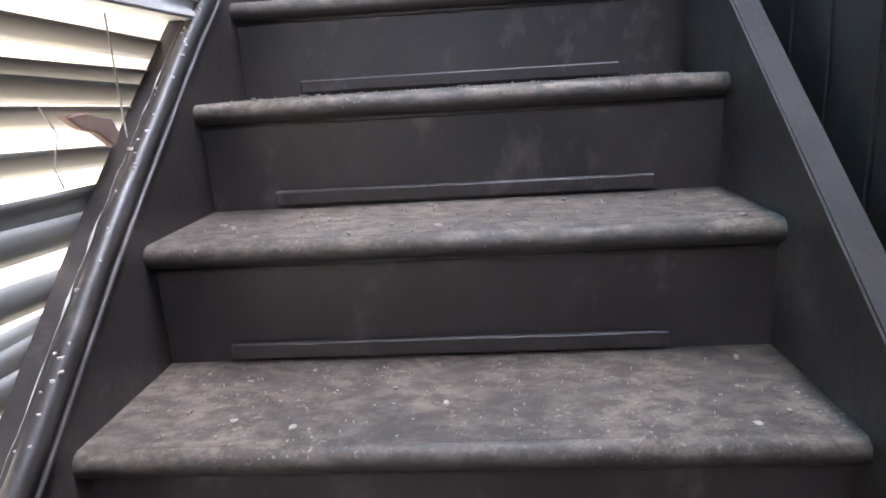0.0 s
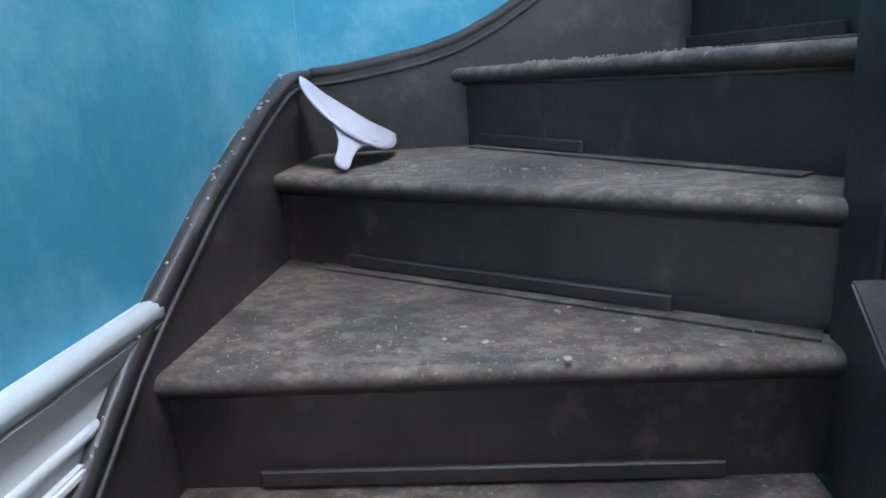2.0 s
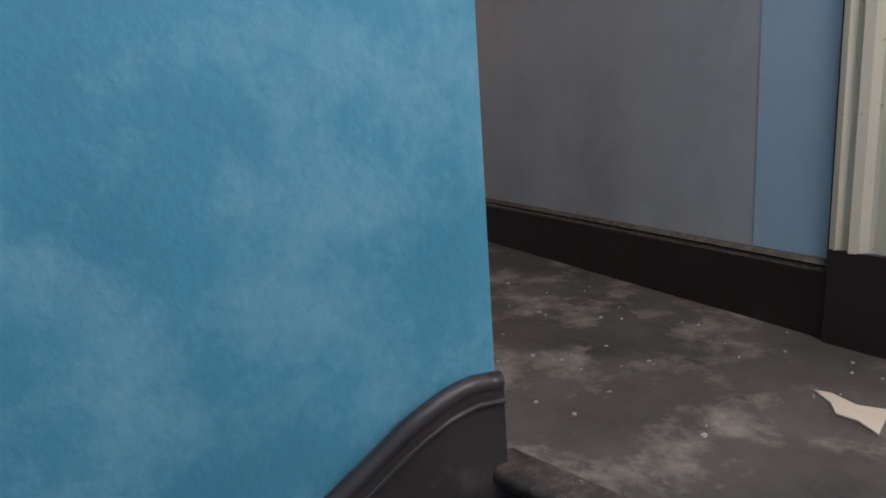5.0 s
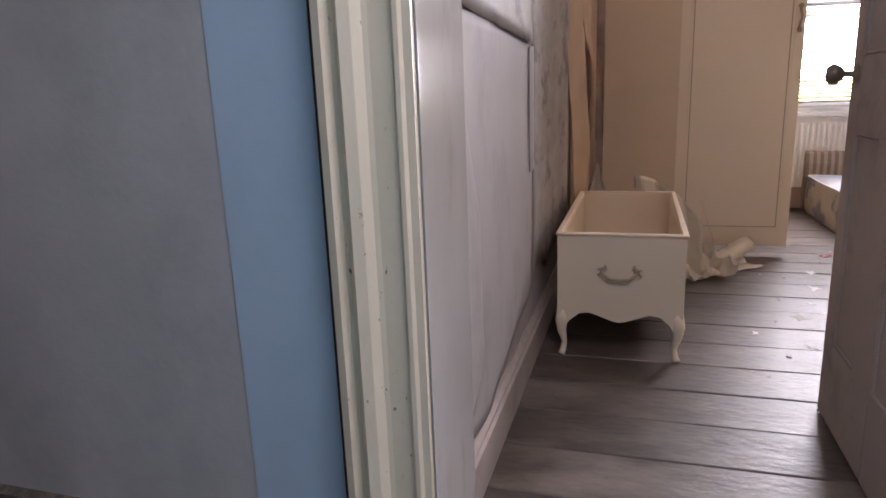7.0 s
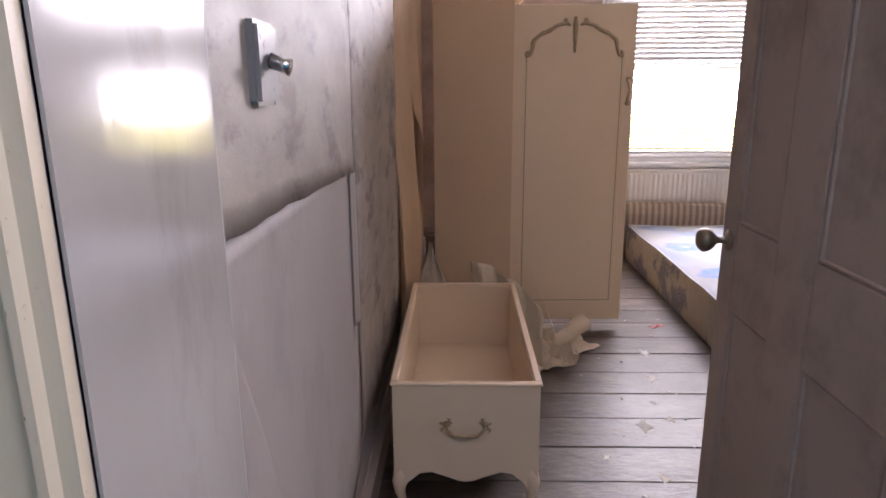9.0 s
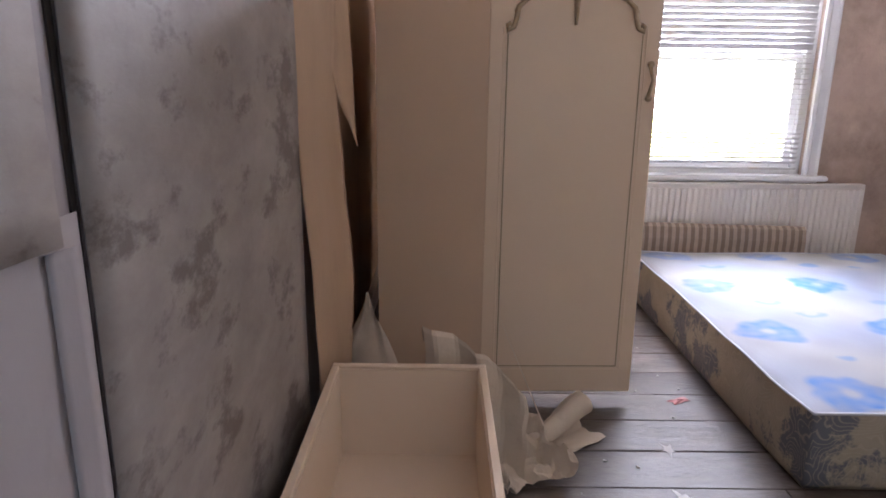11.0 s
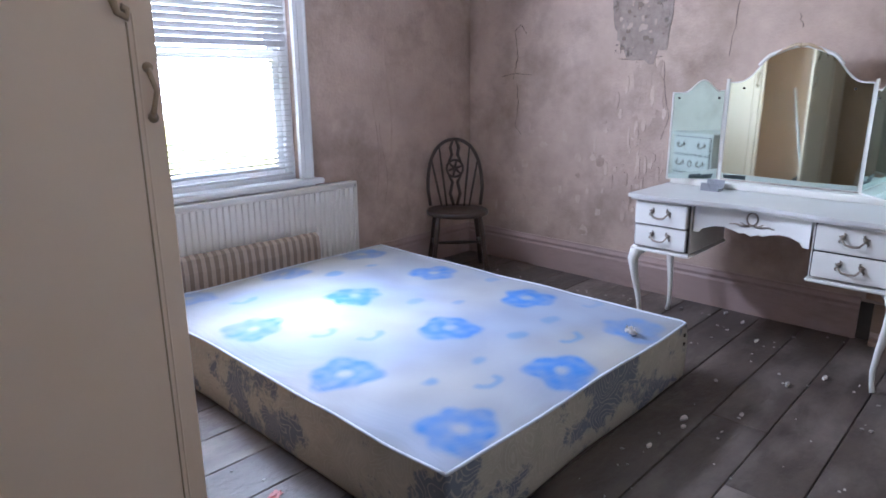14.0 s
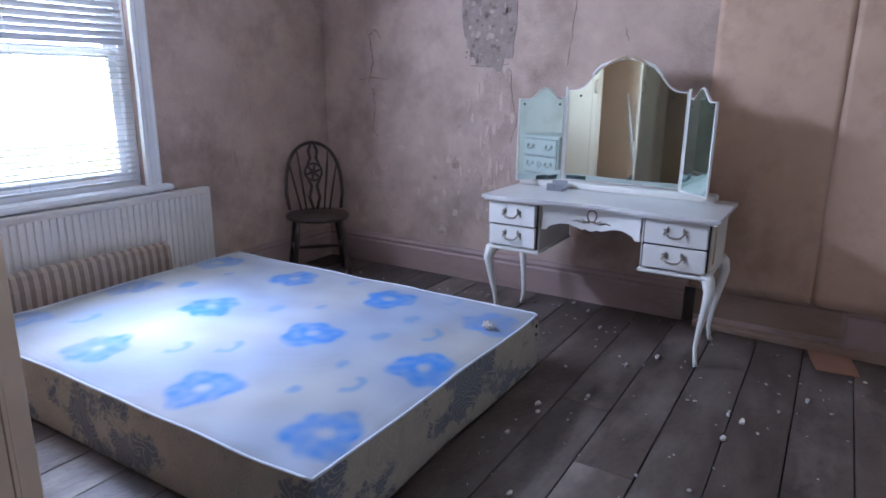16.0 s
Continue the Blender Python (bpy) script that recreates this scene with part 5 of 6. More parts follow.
bent_sheet((-0.235, 2.70, 0), 0.25, 0.55, 0.25, 0.10, 3.3, "torn wallpaper sheet standing beside the wardrobe")
folded_sheet(-0.045, 0.285, 2.44, lambda u: 0.54 - 0.08 * u - 0.16 * u * u, 6.1, "stiff folded torn wallpaper standing behind the box bench")
crumple("torn_paper", (-0.23, 0.02, 0.0), (0.16, 0.22), 0.03, 3.7, 0.5, "curled pale paper scrap on the landing floor", curl=0.4)
single("paper_scrap", prism([(-0.356, -0.263, 0.001), (-0.332, -0.252, 0.001), (-0.28, -0.262, 0.001), (-0.24, -0.237, 0.001), (-0.207, -0.332, 0.001), (-0.25, -0.312, 0.001), (-0.283, -0.318, 0.001), (-0.31, -0.288, 0.001)], (0, 0, 0.003)), M_CRUMPLE, "flat torn paper scrap on the landing floor", "paper")

# ---- wheel-back chair in the corner ----
chair = thing("wheelback_chair", (3.30, 4.33, 0), "dark-stained wheel-back Windsor chair in the room corner", "chair")
CC = Vector((3.30, 4.33, 0))


def ch(x, y, z_):
    return CC + Vector((x, y, z_))


seat = lathe([(0.19, 0.405), (0.212, 0.412), (0.215, 0.43), (0.205, 0.44), (0.10, 0.432), (0.01, 0.43)], (0, 0, 0), n=22)
for v in seat.verts:
    v.co = CC + Vector((v.co.x, v.co.y * 0.95, v.co.z))
part("seat", seat, M_CHAIR, chair, smooth=True)
for sx_ in (-1, 1):
    for sy_ in (-1, 1):
        pts = [ch(sx_ * 0.14, sy_ * 0.13, 0.41), ch(sx_ * 0.15, sy_ * 0.14, 0.33), ch(sx_ * 0.165, sy_ * 0.157, 0.2), ch(sx_ * 0.18, sy_ * 0.172, 0.07), ch(sx_ * 0.187, sy_ * 0.18, 0.0)]
        part("leg", tube(pts, [0.013, 0.019, 0.015, 0.017, 0.012], 8), M_CHAIR, chair, smooth=True)
for sx_ in (-1, 1):
    part("stretcher", tube([ch(sx_ * 0.163, -0.15, 0.2), ch(sx_ * 0.163, 0, 0.205), ch(sx_ * 0.163, 0.15, 0.2)], [0.009, 0.014, 0.009], 8), M_CHAIR, chair, smooth=True)
part("stretcher", tube([ch(-0.16, 0, 0.205), ch(0, 0, 0.205), ch(0.16, 0, 0.205)], [0.009, 0.014, 0.009], 8), M_CHAIR, chair, smooth=True)


def hoop(t):
    """t 0..1 round the bow back."""
    a = math.pi * (1 - t)
    x = 0.205 * math.cos(a)
    z_ = 0.44 + 0.455 * max(0.0, math.sin(a)) ** 0.62
    return ch(x * (0.86 if z_ < 0.46 else 0.94 + 0.06 * math.sin(a)), 0.145 + 0.10 * (z_ - 0.44) / 0.45, z_)


part("bow", tube([hoop(i / 30) for i in range(31)], 0.0125, 8), M_CHAIR, chair, smooth=True)
for x, t in ((-0.135, 0.19), (-0.085, 0.32), (0.085, 0.68), (0.135, 0.81)):
    top = hoop(t)
    part("spindle", tube([ch(x * 0.72, 0.145, 0.435), (ch(x * 0.72, 0.145, 0.435) + top) / 2, top], [0.007, 0.009, 0.006], 7), M_CHAIR, chair, smooth=True)
sp_ = bmesh.new()
for s in (-1, 1):
    tube([ch(s * 0.012, 0.148, 0.44), ch(s * 0.035, 0.165, 0.52), ch(s * 0.018, 0.18, 0.60), ch(s * 0.045, 0.19, 0.655)], [0.012, 0.012, 0.012, 0.008], 7, sp_)
    tube([ch(s * 0.045, 0.205, 0.735), ch(s * 0.02, 0.21, 0.79), ch(s * 0.03, 0.22, 0.84), ch(s * 0.012, 0.235, 0.885)], [0.008, 0.012, 0.012, 0.01], 7, sp_)
ring = [ch(0.058 * math.cos(math.tau * i / 20), 0.197 + 0.013 * math.sin(math.tau * i / 20), 0.695 + 0.058 * math.sin(math.tau * i / 20)) for i in range(21)]
tube(ring, 0.009, 7, sp_)
for i in range(6):
    a = math.tau * i / 6 + 0.3
    tube([ch(0, 0.197, 0.695), ch(0.055 * math.cos(a), 0.197 + 0.012 * math.sin(a), 0.695 + 0.055 * math.sin(a))], [0.012, 0.007], 6, sp_)
part("wheel_splat", sp_, M_CHAIR, chair, "pierced wheel splat", smooth=True)
chair.rotation_euler = (0, 0, radians(-42))

# ---- dressing table ----
TX0, TX1, TY0, TY1, TZ = 3.06, 3.60, 1.755, 2.945, 0.745
dt = thing("dressing_table", (3.33, 2.35, 0), "ivory lacquered kneehole dressing table on cabriole legs, with gilt handles", "dressing table")


def dtop(inset, z0, z1, m, name, label=""):
    pts = []
    n_ = 24
    for i in range(n_ + 1):
        y = TY0 + inset + (TY1 - TY0 - 2 * inset) * i / n_
        k_ = abs(y - 2.35)
        x = TX0 + inset + (0.045 * (0.5 + 0.5 * math.cos(math.pi * min(1, k_ / 0.42))) if k_ < 0.42 else 0)
        pts.append((x, y, z0))
    pts += [(TX1 - inset * 0.3, TY1 - inset, z0), (TX1 - inset * 0.3, TY0 + inset, z0)]
    return part(name, prism(pts, (0, 0, z1 - z0)), m, dt, label)


dtop(0.012, 0.715, 0.727, M_DTWHITE, "top_underlayer")
dtop(0.0, 0.727, 0.745, M_DUSTTOP, "top", "dusty ivory table top")
BZ0 = 0.462
FX = 3.105
for name_, ya, yb in (("pedestal", 2.635, 2.93), ("pedestal", 1.79, 2.105)):
    bm = box(FX + 0.022, TX1 - 0.02, ya, yb, BZ0, 0.715, 0.003)
    pd = part(name_, bm, M_DTWHITE, dt)
    part("base_moulding", box(FX + 0.0, TX1 - 0.012, ya - 0.008, yb + 0.008, BZ0 - 0.016, BZ0, 0.005), M_DTWHITE, pd)
    for z0, z1, out in ((0.592, 0.706, 0.0 if ya < 2.3 else 0.012), (0.474, 0.584, 0.0)):
        part("drawer_shadow", box(FX + 0.017, FX + 0.024, ya + 0.006, yb - 0.006, z0 - 0.005, z1 + 0.005), M_SEAM, dt)
        dr = part("drawer", box(FX - out, FX + 0.018, ya + 0.014, yb - 0.014, z0, z1, 0.004), M_DTWHITE, dt)
        yc, zc = (ya + yb) / 2, (z0 + z1) / 2
        bail(lambda u, d, z_, yc=yc, zc=zc, out=out: Vector((FX - out - d, yc + u, zc + z_)), (-1, 0, 0), M_BRASS, dr, 0.042)
# kneehole drawer with shaped apron
ap = []
w0, w1 = 2.115, 2.625
for u, z_ in ((0, 0.585), (0.05, 0.585), (0.08, 0.605), (0.18, 0.622), (0.26, 0.622), (0.34, 0.612), (0.40, 0.60), (0.44, 0.605), (0.5, 0.592), (0.56, 0.605), (0.60, 0.60), (0.66, 0.612), (0.74, 0.622), (0.82, 0.622), (0.92, 0.605), (0.95, 0.585), (1, 0.585)):
    ap.append((u, z_))
bm = bmesh.new()
n_ = len(ap)
for (u0, za), (u1, zb) in zip(ap, ap[1:]):
    def fx(u):
        return FX + 0.02 + 0.04 * math.sin(math.pi * u)
    y0_, y1_ = w0 + (w1 - w0) * u0, w0 + (w1 - w0) * u1
    vs = [bm.verts.new(p) for p in ((fx(u0), y0_, za), (fx(u1), y1_, zb), (fx(u1), y1_, 0.713), (fx(u0), y0_, 0.713), (fx(u0) + 0.018, y0_, za), (fx(u1) + 0.018, y1_, zb), (fx(u1) + 0.018, y1_, 0.713), (fx(u0) + 0.018, y0_, 0.713))]
    for f in ((0, 1, 2, 3), (4, 5, 6, 7), (0, 1, 5, 4), (3, 2, 6, 7)):
        bm.faces.new([vs[i] for i in f])
bmesh.ops.remove_doubles(bm, verts=bm.verts, dist=0.0003)
kd = part("kneehole_drawer", bm, M_DTWHITE, dt)
part("back_rail", box(TX1 - 0.04, TX1 - 0.022, 2.105, 2.635, 0.55, 0.715), M_DTWHITE, dt)
wr = bmesh.new()
cx_ = FX + 0.058
tube([(cx_, 2.37 + 0.024 * math.sin(math.tau * i / 16), 0.675 + 0.03 * math.cos(math.tau * i / 16)) for i in range(17)], 0.004, 6, wr)
for s in (-1, 1):
    tube([(cx_, 2.37 + s * 0.01, 0.643), (cx_, 2.37 + s * 0.04, 0.638), (cx_ - 0.003, 2.37 + s * 0.075, 0.645), (cx_ - 0.006, 2.37 + s * 0.10, 0.64)], [0.006, 0.006, 0.004, 0.002], 6, wr)
    tube([(cx_, 2.37 + s * 0.03, 0.643), (cx_ - 0.002, 2.37 + s * 0.05, 0.655)], [0.004, 0.002], 6, wr)
part("wreath_mount", wr, M_BRASS, kd, "tarnished wreath ornament", smooth=True)
for lx, ly, sx_, sy_ in ((FX + 0.045, TY0 + 0.05, -1, -1), (FX + 0.045, TY1 - 0.05, -1, 1), (TX1 - 0.06, TY0 + 0.05, 1, -1), (TX1 - 0.06, TY1 - 0.05, 1, 1)):
    pts = [(lx, ly, 0.46), (lx + sx_ * 0.02, ly + sy_ * 0.02, 0.435), (lx + sx_ * 0.03, ly + sy_ * 0.03, 0.39), (lx + sx_ * 0.018, ly + sy_ * 0.018, 0.30), (lx - sx_ * 0.0, ly - sy_ * 0.0, 0.19), (lx - sx_ * 0.012, ly - sy_ * 0.010, 0.09), (lx - sx_ * 0.006, ly - sy_ * 0.004, 0.035), (lx + sx_ * 0.006, ly + sy_ * 0.006, 0.004)]
    part("leg", tube(pts, [0.036, 0.032, 0.026, 0.019, 0.0145, 0.0115, 0.010, 0.013], 10), M_DTWHITE, dt, smooth=True)
lines = bmesh.new()
for ya in (1.79,):
    for a, b in (((FX + 0.1, 0.70), (FX + 0.1, 0.5)), ((FX + 0.13, 0.70), (FX + 0.13, 0.5))):
        tube([(a[0], ya - 0.001, a[1]), (b[0], ya - 0.001, b[1])], 0.002, 5, lines)
part("gilt_line", lines, M_LINE, dt)

# triple mirror standing on the table top
mir = thing("triple_mirror", (3.57, 2.37, TZ), "three-fold dressing mirror with ivory and gilt shaped top", "mirror")
MX = 3.575
part("base_rail", box(3.50, 3.60, 1.85, 2.93, TZ, TZ + 0.034, 0.006), M_DTWHITE, mir)


def arch_top(u, flat, rise):
    """Height over a plain edge: serpentine crest, u from -1 to 1."""
    a = abs(u)
    if a < 0.36:
        return flat + rise * (0.80 + 0.20 * math.cos(a / 0.36 * math.pi / 2))
    return flat + rise * 0.80 * (0.5 + 0.5 * math.cos((a - 0.36) / 0.64 * math.pi)) ** 2.0


def mirror_leaf(name, hinge, along, width, z0, flat, rise, wing=0):
    """A mirror from hinge along a direction in plan."""
    al = Vector((*along, 0)).normalized()
    nrm = Vector((-al.y, al.x, 0))
    if nrm.x > 0:
        nrm = -nrm
    n_ = 28
    outline = []
    for i in range(n_ + 1):
        u = i / n_
        if wing:
            s = u
            zt = flat + rise * (math.sin(math.pi * min(1, max(0, (s - 0.05) / 0.75))) ** 2 * 0.9 + (0.15 if s < 0.1 else 0))
        else:
            zt = arch_top(2 * u - 1, flat, rise)
        outline.append((u * width, zt))
    H = Vector((*hinge, 0))
    base = [H + Vector((0, 0, z0)), H + al * width + Vector((0, 0, z0))]
    tops = [H + al * s + Vector((0, 0, zt)) for s, zt in outline]
    back = prism(base + tops[::-1], -nrm * 0.012)
    leaf = part(name, back, M_DTWHITE, mir)
    gl = [H + al * 0.008 + Vector((0, 0, z0 + 0.006)) + nrm * 0.0015, H + al * (width - 0.008) + Vector((0, 0, z0 + 0.006)) + nrm * 0.0015]
    gt = [H + al * (0.008 + (s / width) * (width - 0.016)) + Vector((0, 0, zt - 0.006)) + nrm * 0.0015 for s, zt in outline]
    part("glass", prism(gl + gt[::-1], nrm * 0.002), MIRROR, leaf, "silvered mirror glass")
    if not wing:
        cap = bmesh.new()
        tp_ = [p + nrm * 0.004 + Vector((0, 0, 0.004)) for p in tops if p.z > flat + rise * 0.3]
        merge(cap, tube(tp_, 0.008, 7))
        part("crest_moulding", cap, M_DTWHITE, leaf, smooth=True)
        cc = H + al * width / 2
        og = bmesh.new()
        for s in (-1, 1):
            merge(og, tube([cc + al * s * u + nrm * 0.008 + Vector((0, 0, z_)) for u, z_ in ((0.0, flat + rise * 1.02), (0.025, flat + rise * 1.05), (0.05, flat + rise * 0.99), (0.085, flat + rise * 0.90), (0.11, flat + rise * 0.80))], [0.011, 0.008, 0.009, 0.006, 0.003], 7))
        part("crest_ornament", og, M_GILT, leaf, "gilt scroll crest", smooth=True)
    for s, zt in ((0.12, flat - 0.03), (0.88, flat - 0.03)):
        part("fixing", lathe([(0.006, 0), (0.006, 0.003), (0.002, 0.005)], H + al * width * s + nrm * 0.0035 + Vector((0, 0, zt)), nrm, 8), M_SEAM, leaf)
    return leaf


mirror_leaf("centre_mirror", (MX, 2.045), (0, 1), 0.645, TZ + 0.04, 1.285, 0.165)
mirror_leaf("wing_mirror", (MX - 0.006, 2.70), (-0.155, 0.22), 0.262, TZ + 0.034, 1.235, 0.07, 1)
mirror_leaf("wing_mirror", (MX - 0.006, 2.035), (-0.17, -0.16), 0.225, TZ + 0.034, 1.245, 0.07, 1)
for y in (2.04, 2.695):
    part("hinge_strip", box(MX - 0.006, MX + 0.012, y - 0.006, y + 0.006, TZ + 0.034, 1.30), M_DTWHITE, mir)
tray = thing("small_box", (3.42, 2.66, TZ), "small grey open box on the dressing table", "box")
part("body", box(3.38, 3.45, 2.62, 2.71, TZ, TZ + 0.008), M_SWITCH, tray)
part("side", box(3.38, 3.385, 2.62, 2.71, TZ + 0.008, TZ + 0.04, 0.001), M_SWITCH, tray)
part("lid", prism([(3.45, 2.62, TZ + 0.008), (3.45, 2.71, TZ + 0.008), (3.465, 2.71, TZ + 0.05), (3.465, 2.62, TZ + 0.05)], (0.003, 0, 0)), M_SWITCH, tray)

# ---- chest of drawers, seen in the mirror ----
chest = thing("chest_of_drawers", (1.57, 0.50, 0), "ivory chest of drawers with gilt handles against the wall", "chest of drawers")
part("body", box(1.34, 1.80, 0.30, 0.70, 0.08, 0.78, 0.004), M_DTWHITE, chest)
part("top", box(1.32, 1.82, 0.295, 0.72, 0.78, 0.805, 0.006), M_DTWHITE, chest)
for i in range(4):
    z0 = 0.10 + i * 0.17
    part("drawer_shadow", box(1.355, 1.785, 0.70, 0.703, z0 - 0.004, z0 + 0.16), M_SEAM, chest)
    dr = part("drawer", box(1.36, 1.78, 0.70, 0.718, z0, z0 + 0.155, 0.004), M_DTWHITE, chest)
    for cx2 in (1.45, 1.69):
        bail(lambda u, d, z_, cx2=cx2, z0=z0: Vector((cx2 + u, 0.718 + d, z0 + 0.078 + z_)), (0, 1, 0), M_BRASS, dr, 0.036)
    if i == 2:
        part("wreath_mount", tube([(1.57 + 0.022 * math.sin(math.tau * k / 16), 0.72, z0 + 0.078 + 0.028 * math.cos(math.tau * k / 16)) for k in range(17)], 0.004, 6), M_BRASS, dr, "tarnished wreath ornament", smooth=True)
for lx in (1.37, 1.77):
    for ly in (0.33, 0.67):
        part("leg", tube([(lx, ly, 0.09), (lx, ly, 0.0)], [0.022, 0.014], 8), M_DTWHITE, chest)

# ---- dustpan on the winder ----
pan = thing("dustpan", W(0.11, 1.15, -0.38), "lilac-white plastic dustpan leaning in the stair corner", "dustpan")
Hn, L1, L2 = W(0.118, 0.99, -0.372), W(-0.012, 1.22, -0.192), W(0.175, 1.335, -0.33)
lip = (L2 - L1)
mid = (L1 + L2) / 2
ax = (mid - Hn).normalized()
nr = ax.cross(lip.normalized()).normalized()
if nr.x < 0:
    nr = -nr
lu = nr.cross(ax).normalized()
LW, DEP = lip.length / 2, 0.228
O = Hn + ax * 0.072


def panp(u, v):
    """u across -1..1, v from neck 0 to lip 1; a half-round dish with a sloping back wall."""
    wv = LW * math.sqrt(max(0.03, 1 - (1 - v) ** 2))
    rr = math.hypot(u * wv / LW, (1 - v) * 1.15)
    k_ = min(1, max(0, (rr - 0.42) / 0.5))
    rise = 0.05 * k_ * k_ * (3 - 2 * k_) * (0.12 + 0.88 * (1 - v))
    return O + ax * (DEP * v) + lu * (u * wv) + nr * rise


part("dish", sheet(lambda a, b: panp(2 * a - 1, b), 24, 20, 0.003), M_PAN, pan, smooth=True)
rimp = [panp(-1, 1 - i / 14) for i in range(15)] + [panp(1, i / 14) for i in range(15)]
part("rim", tube(rimp, 0.0035, 6), M_PAN, pan, smooth=True)
tongue = ((0.050, 0.060), (0.022, 0.048), (0.004, 0.032), (-0.018, 0.021), (-0.045, 0.017), (-0.068, 0.018), (-0.078, 0.014), (-0.084, 0.006))
lift_ = lambda q: 0.012 + 0.030 * min(1, max(0, (q + 0.075) / 0.10))
side_ = lambda s: [O + ax * q + lu * (s * w_) + nr * lift_(q) for q, w_ in tongue]
part("handle", prism(side_(1) + side_(-1)[::-1], nr * 0.007, 0.002, 1), M_PAN, pan)
part("hang_hole", lathe([(0.006, 0), (0.006, 0.003)], Hn + ax * 0.006 + nr * 0.0175, nr, 10), M_SEAM, pan)


# ---- loose chips and flakes ----
def chips(name, n_, place, s0, s1, label, m=M_CHIP):
    bm_ = bmesh.new()
    for i in range(n_):
        p = place()
        r = rnd.uniform(s0, s1)
        k_ = rnd.randint(4, 6)
        a0 = rnd.random() * 6
        el = rnd.uniform(0.35, 1)
        ro = rnd.random() * 3
        pts = []
        for j in range(k_):
            a = a0 + math.tau * j / k_
            q = rnd.uniform(0.6, 1.1) * r
            dx, dy = math.cos(a) * q, math.sin(a) * q * el
            pts.append((p[0] + dx * math.cos(ro) - dy * math.sin(ro), p[1] + dx * math.sin(ro) + dy * math.cos(ro), p[2]))
        merge(bm_, prism(pts, (0, 0, rnd.uniform(0.0015, 0.004) + r * 0.12)))
    o = part(name, bm_, m)
    return tagged(o, label, "debris", kind="stuff")


def tread_place():
    k_ = rnd.randint(0, 5)
    if k_ < 4:
        z_, b = ((-1.14, -0.229), (-0.95, 0.0), (-0.76, 0.233), (-0.57, 0.47))[k_]
        return W(rnd.uniform(0.0, 0.84), b + rnd.uniform(0.02, 0.22), z_)
    if k_ == 4:
        a = rnd.uniform(0.2, 0.7)
        return W(a, 1.05 - 0.53 * a + rnd.uniform(0.02, 0.25) * (1 - 0.5 * a), -0.38)
    a = rnd.uniform(0.5, 0.85)
    return W(a, 1.44 - 1.15 * (a - 0.30) + rnd.uniform(0.0, 0.12), -0.19)


chips("stair_paint_flakes", 700, tread_place, 0.0008, 0.0028, "tiny pale paint flakes and grit on the stair treads", M_GRIT)
chips("stair_large_flakes", 120, tread_place, 0.002, 0.009, "pale plaster flakes on the stair treads", M_GRIT)


def string_place():
    b = rnd.uniform(-0.3, 1.2)
    return W(-0.036 + rnd.uniform(-0.012, 0.012), b, string_curve(b) + 0.0135)


chips("string_paint_specks", 75, string_place, 0.0015, 0.005, "white paint specks on the wall string")


def room_place():
    while True:
        x, y = rnd.uniform(0.2, 3.7), rnd.uniform(1.0, 4.4)
        if BX0 - 0.05 < x < BX1 + 0.05 and y > BY0 - 0.06:
            continue
        if x < 0.75 and rnd.random() < 0.6:
            continue
        return (x, y, 0.0012)


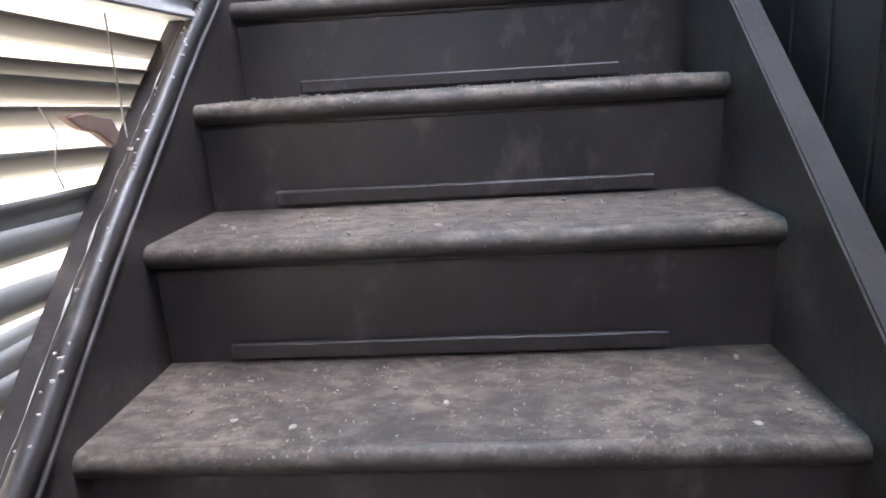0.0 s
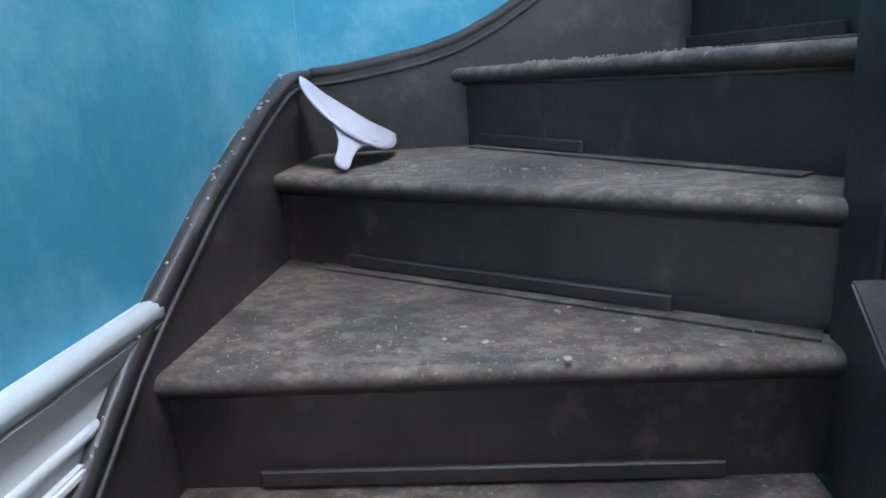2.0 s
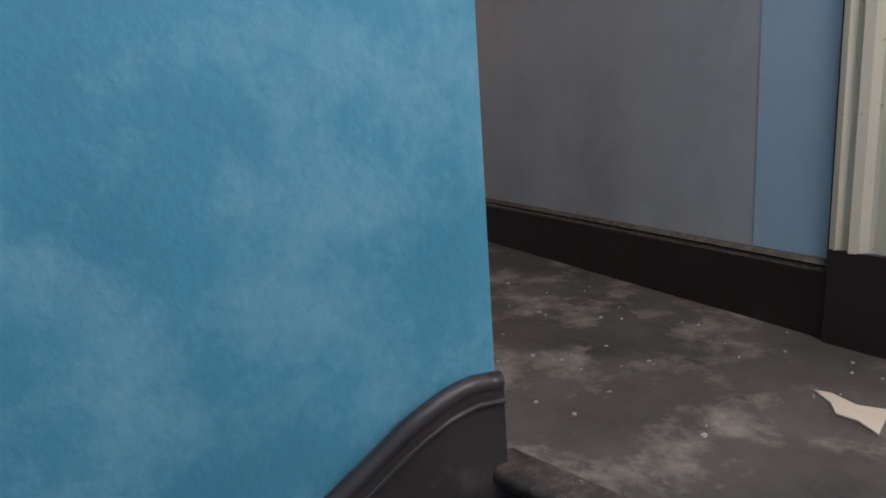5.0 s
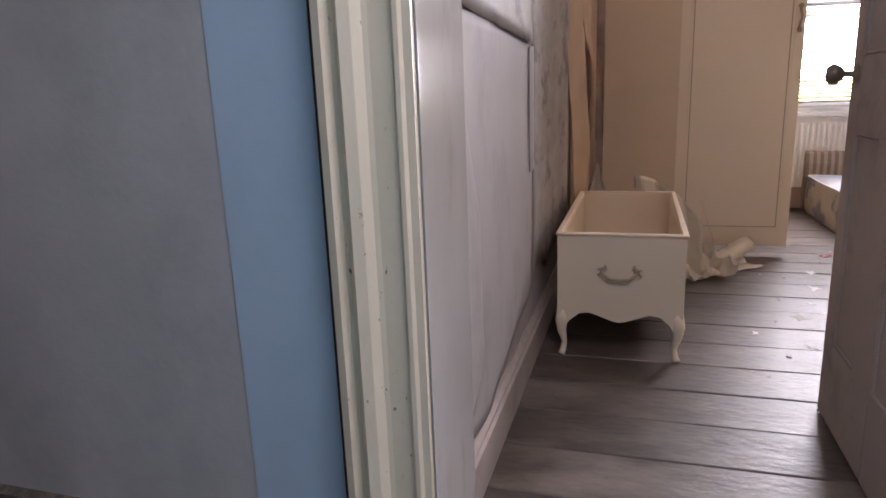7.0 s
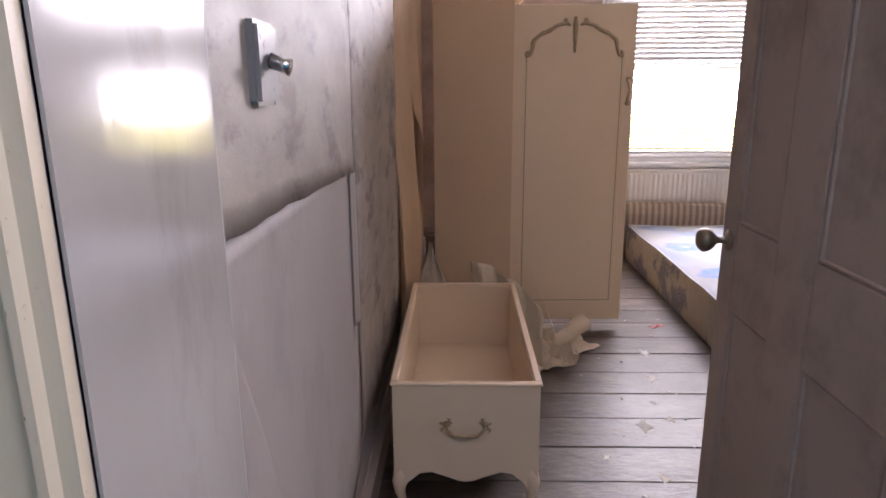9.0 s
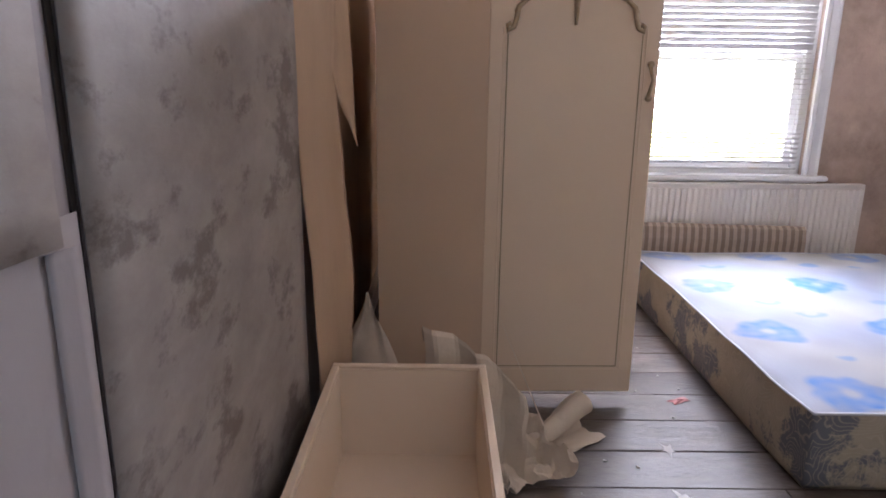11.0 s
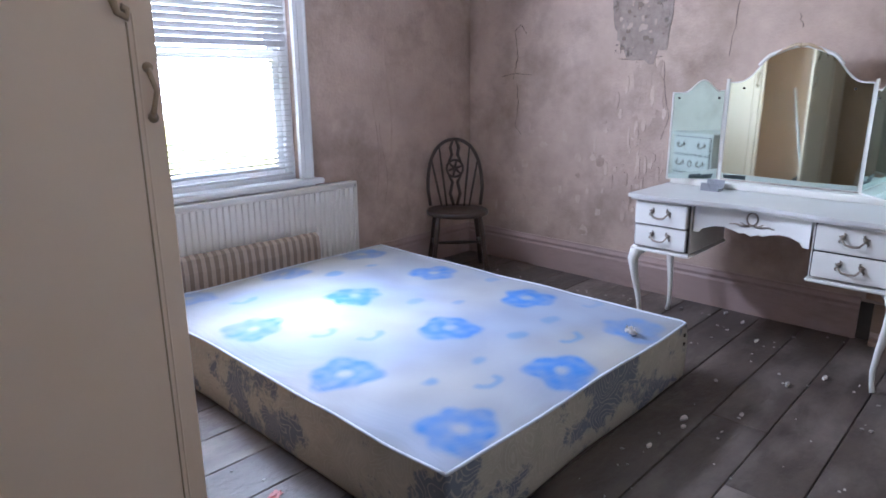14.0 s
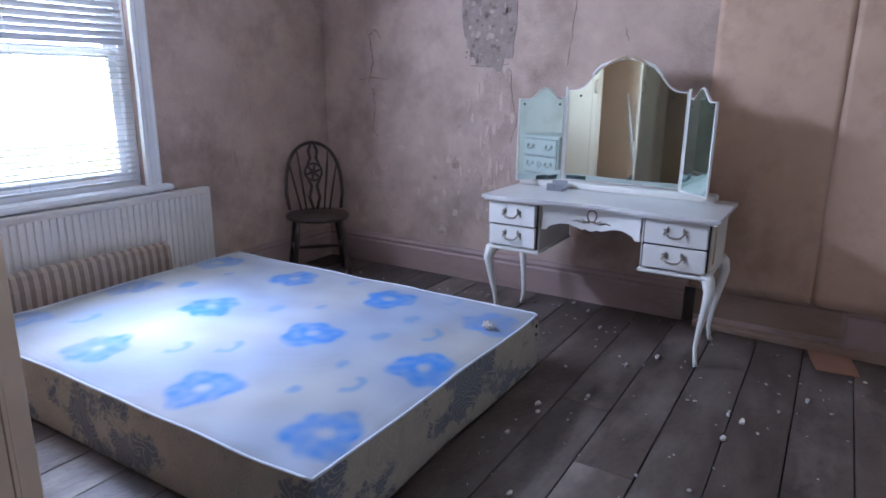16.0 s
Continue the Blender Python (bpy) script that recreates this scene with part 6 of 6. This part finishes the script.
chips("floor_plaster_crumbs", 170, room_place, 0.003, 0.010, "small plaster crumbs scattered on the bedroom floorboards")
for i, (x, y, r) in enumerate(((0.785, 2.39, 0.05), (0.627, 1.955, 0.055), (0.83, 2.68, 0.04), (0.745, 2.01, 0.03), (0.43, 1.73, 0.02), (0.72, 2.15, 0.02), (0.60, 1.60, 0.03), (0.80, 1.50, 0.022))):
    pts = []
    for j in range(26):
        a = math.tau * j / 26
        q = r * (0.45 + 0.55 * max(0, math.cos(a * (3 + i % 3) + i)) ** 3 + 0.25 * nz(math.cos(a) * 2 + i, math.sin(a) * 2, 1.0))
        pts.append((x + math.cos(a) * q * 0.8, y + math.sin(a) * q * 1.25, 0.0008))
    single("paint_splash", prism(pts, (0, 0, 0.0008)), M_CHIP, "dried white paint splash on the floorboards", "paint splash", "paint splashes on the floor")
for x, y, r in ((2.394, 2.296, 0.028), (2.738, 1.594, 0.024), (2.698, 1.537, 0.028), (2.517, 1.582, 0.022), (3.164, 1.986, 0.026), (2.978, 2.085, 0.022), (2.327, 2.267, 0.02), (2.115, 2.305, 0.018), (2.576, 2.139, 0.02), (3.70, 2.62, 0.024), (3.62, 2.50, 0.028)):
    pts = [(x + math.cos(a) * r * rnd.uniform(0.6, 1.1), y + math.sin(a) * r * rnd.uniform(0.15, 0.6), 0.0012) for a in [math.tau * j / 6 + x * 9 for j in range(6)]]
    single("plaster_chip", prism(pts, (0, 0, rnd.uniform(0.006, 0.014)), 0.001, 1), M_CHIP, "broken white plaster chip on the floorboards", "plaster chip", "plaster chips on the floor")
for i in range(14):
    x, y, _ = room_place()
    if x < 1.0 and y > 2.2:
        continue
    r = rnd.uniform(0.008, 0.022)
    pts = [(x + math.cos(a) * r * rnd.uniform(0.6, 1.1), y + math.sin(a) * r * rnd.uniform(0.15, 0.6), 0.0012) for a in [math.tau * j / 6 + x * 9 for j in range(6)]]
    single("plaster_chip", prism(pts, (0, 0, rnd.uniform(0.004, 0.012)), 0.001, 1), M_CHIP, "broken white plaster chip on the floorboards", "plaster chip", "plaster chips on the floor")
crumple("foil_wrapper", (1.0, 3.05, 0.0), (0.085, 0.035), 0.008, 6.2, 0.4, "faded red wrapper lying beside the mattress", m=M_RED, curl=0.1)
crumple("paper_tuft", (2.42, 2.56, BZ - 0.006), (0.05, 0.03), 0.03, 1.2, 1.0, "small white paper tuft on the mattress edge", m=M_CHIP, curl=0.2)
chips("floor_plaster_flakes", 34, lambda: (rnd.uniform(2.75, 3.65), 0.9 + 2.9 * rnd.random(), 0.0005), 0.006, 0.014, "angular white plaster flakes on the floorboards by the dressing table")
chips("landing_grit", 120, lambda: (rnd.uniform(-2.6, 0.3), rnd.uniform(-0.8, -0.03), 0.0005), 0.002, 0.007, "pale grit and flakes on the landing floor")
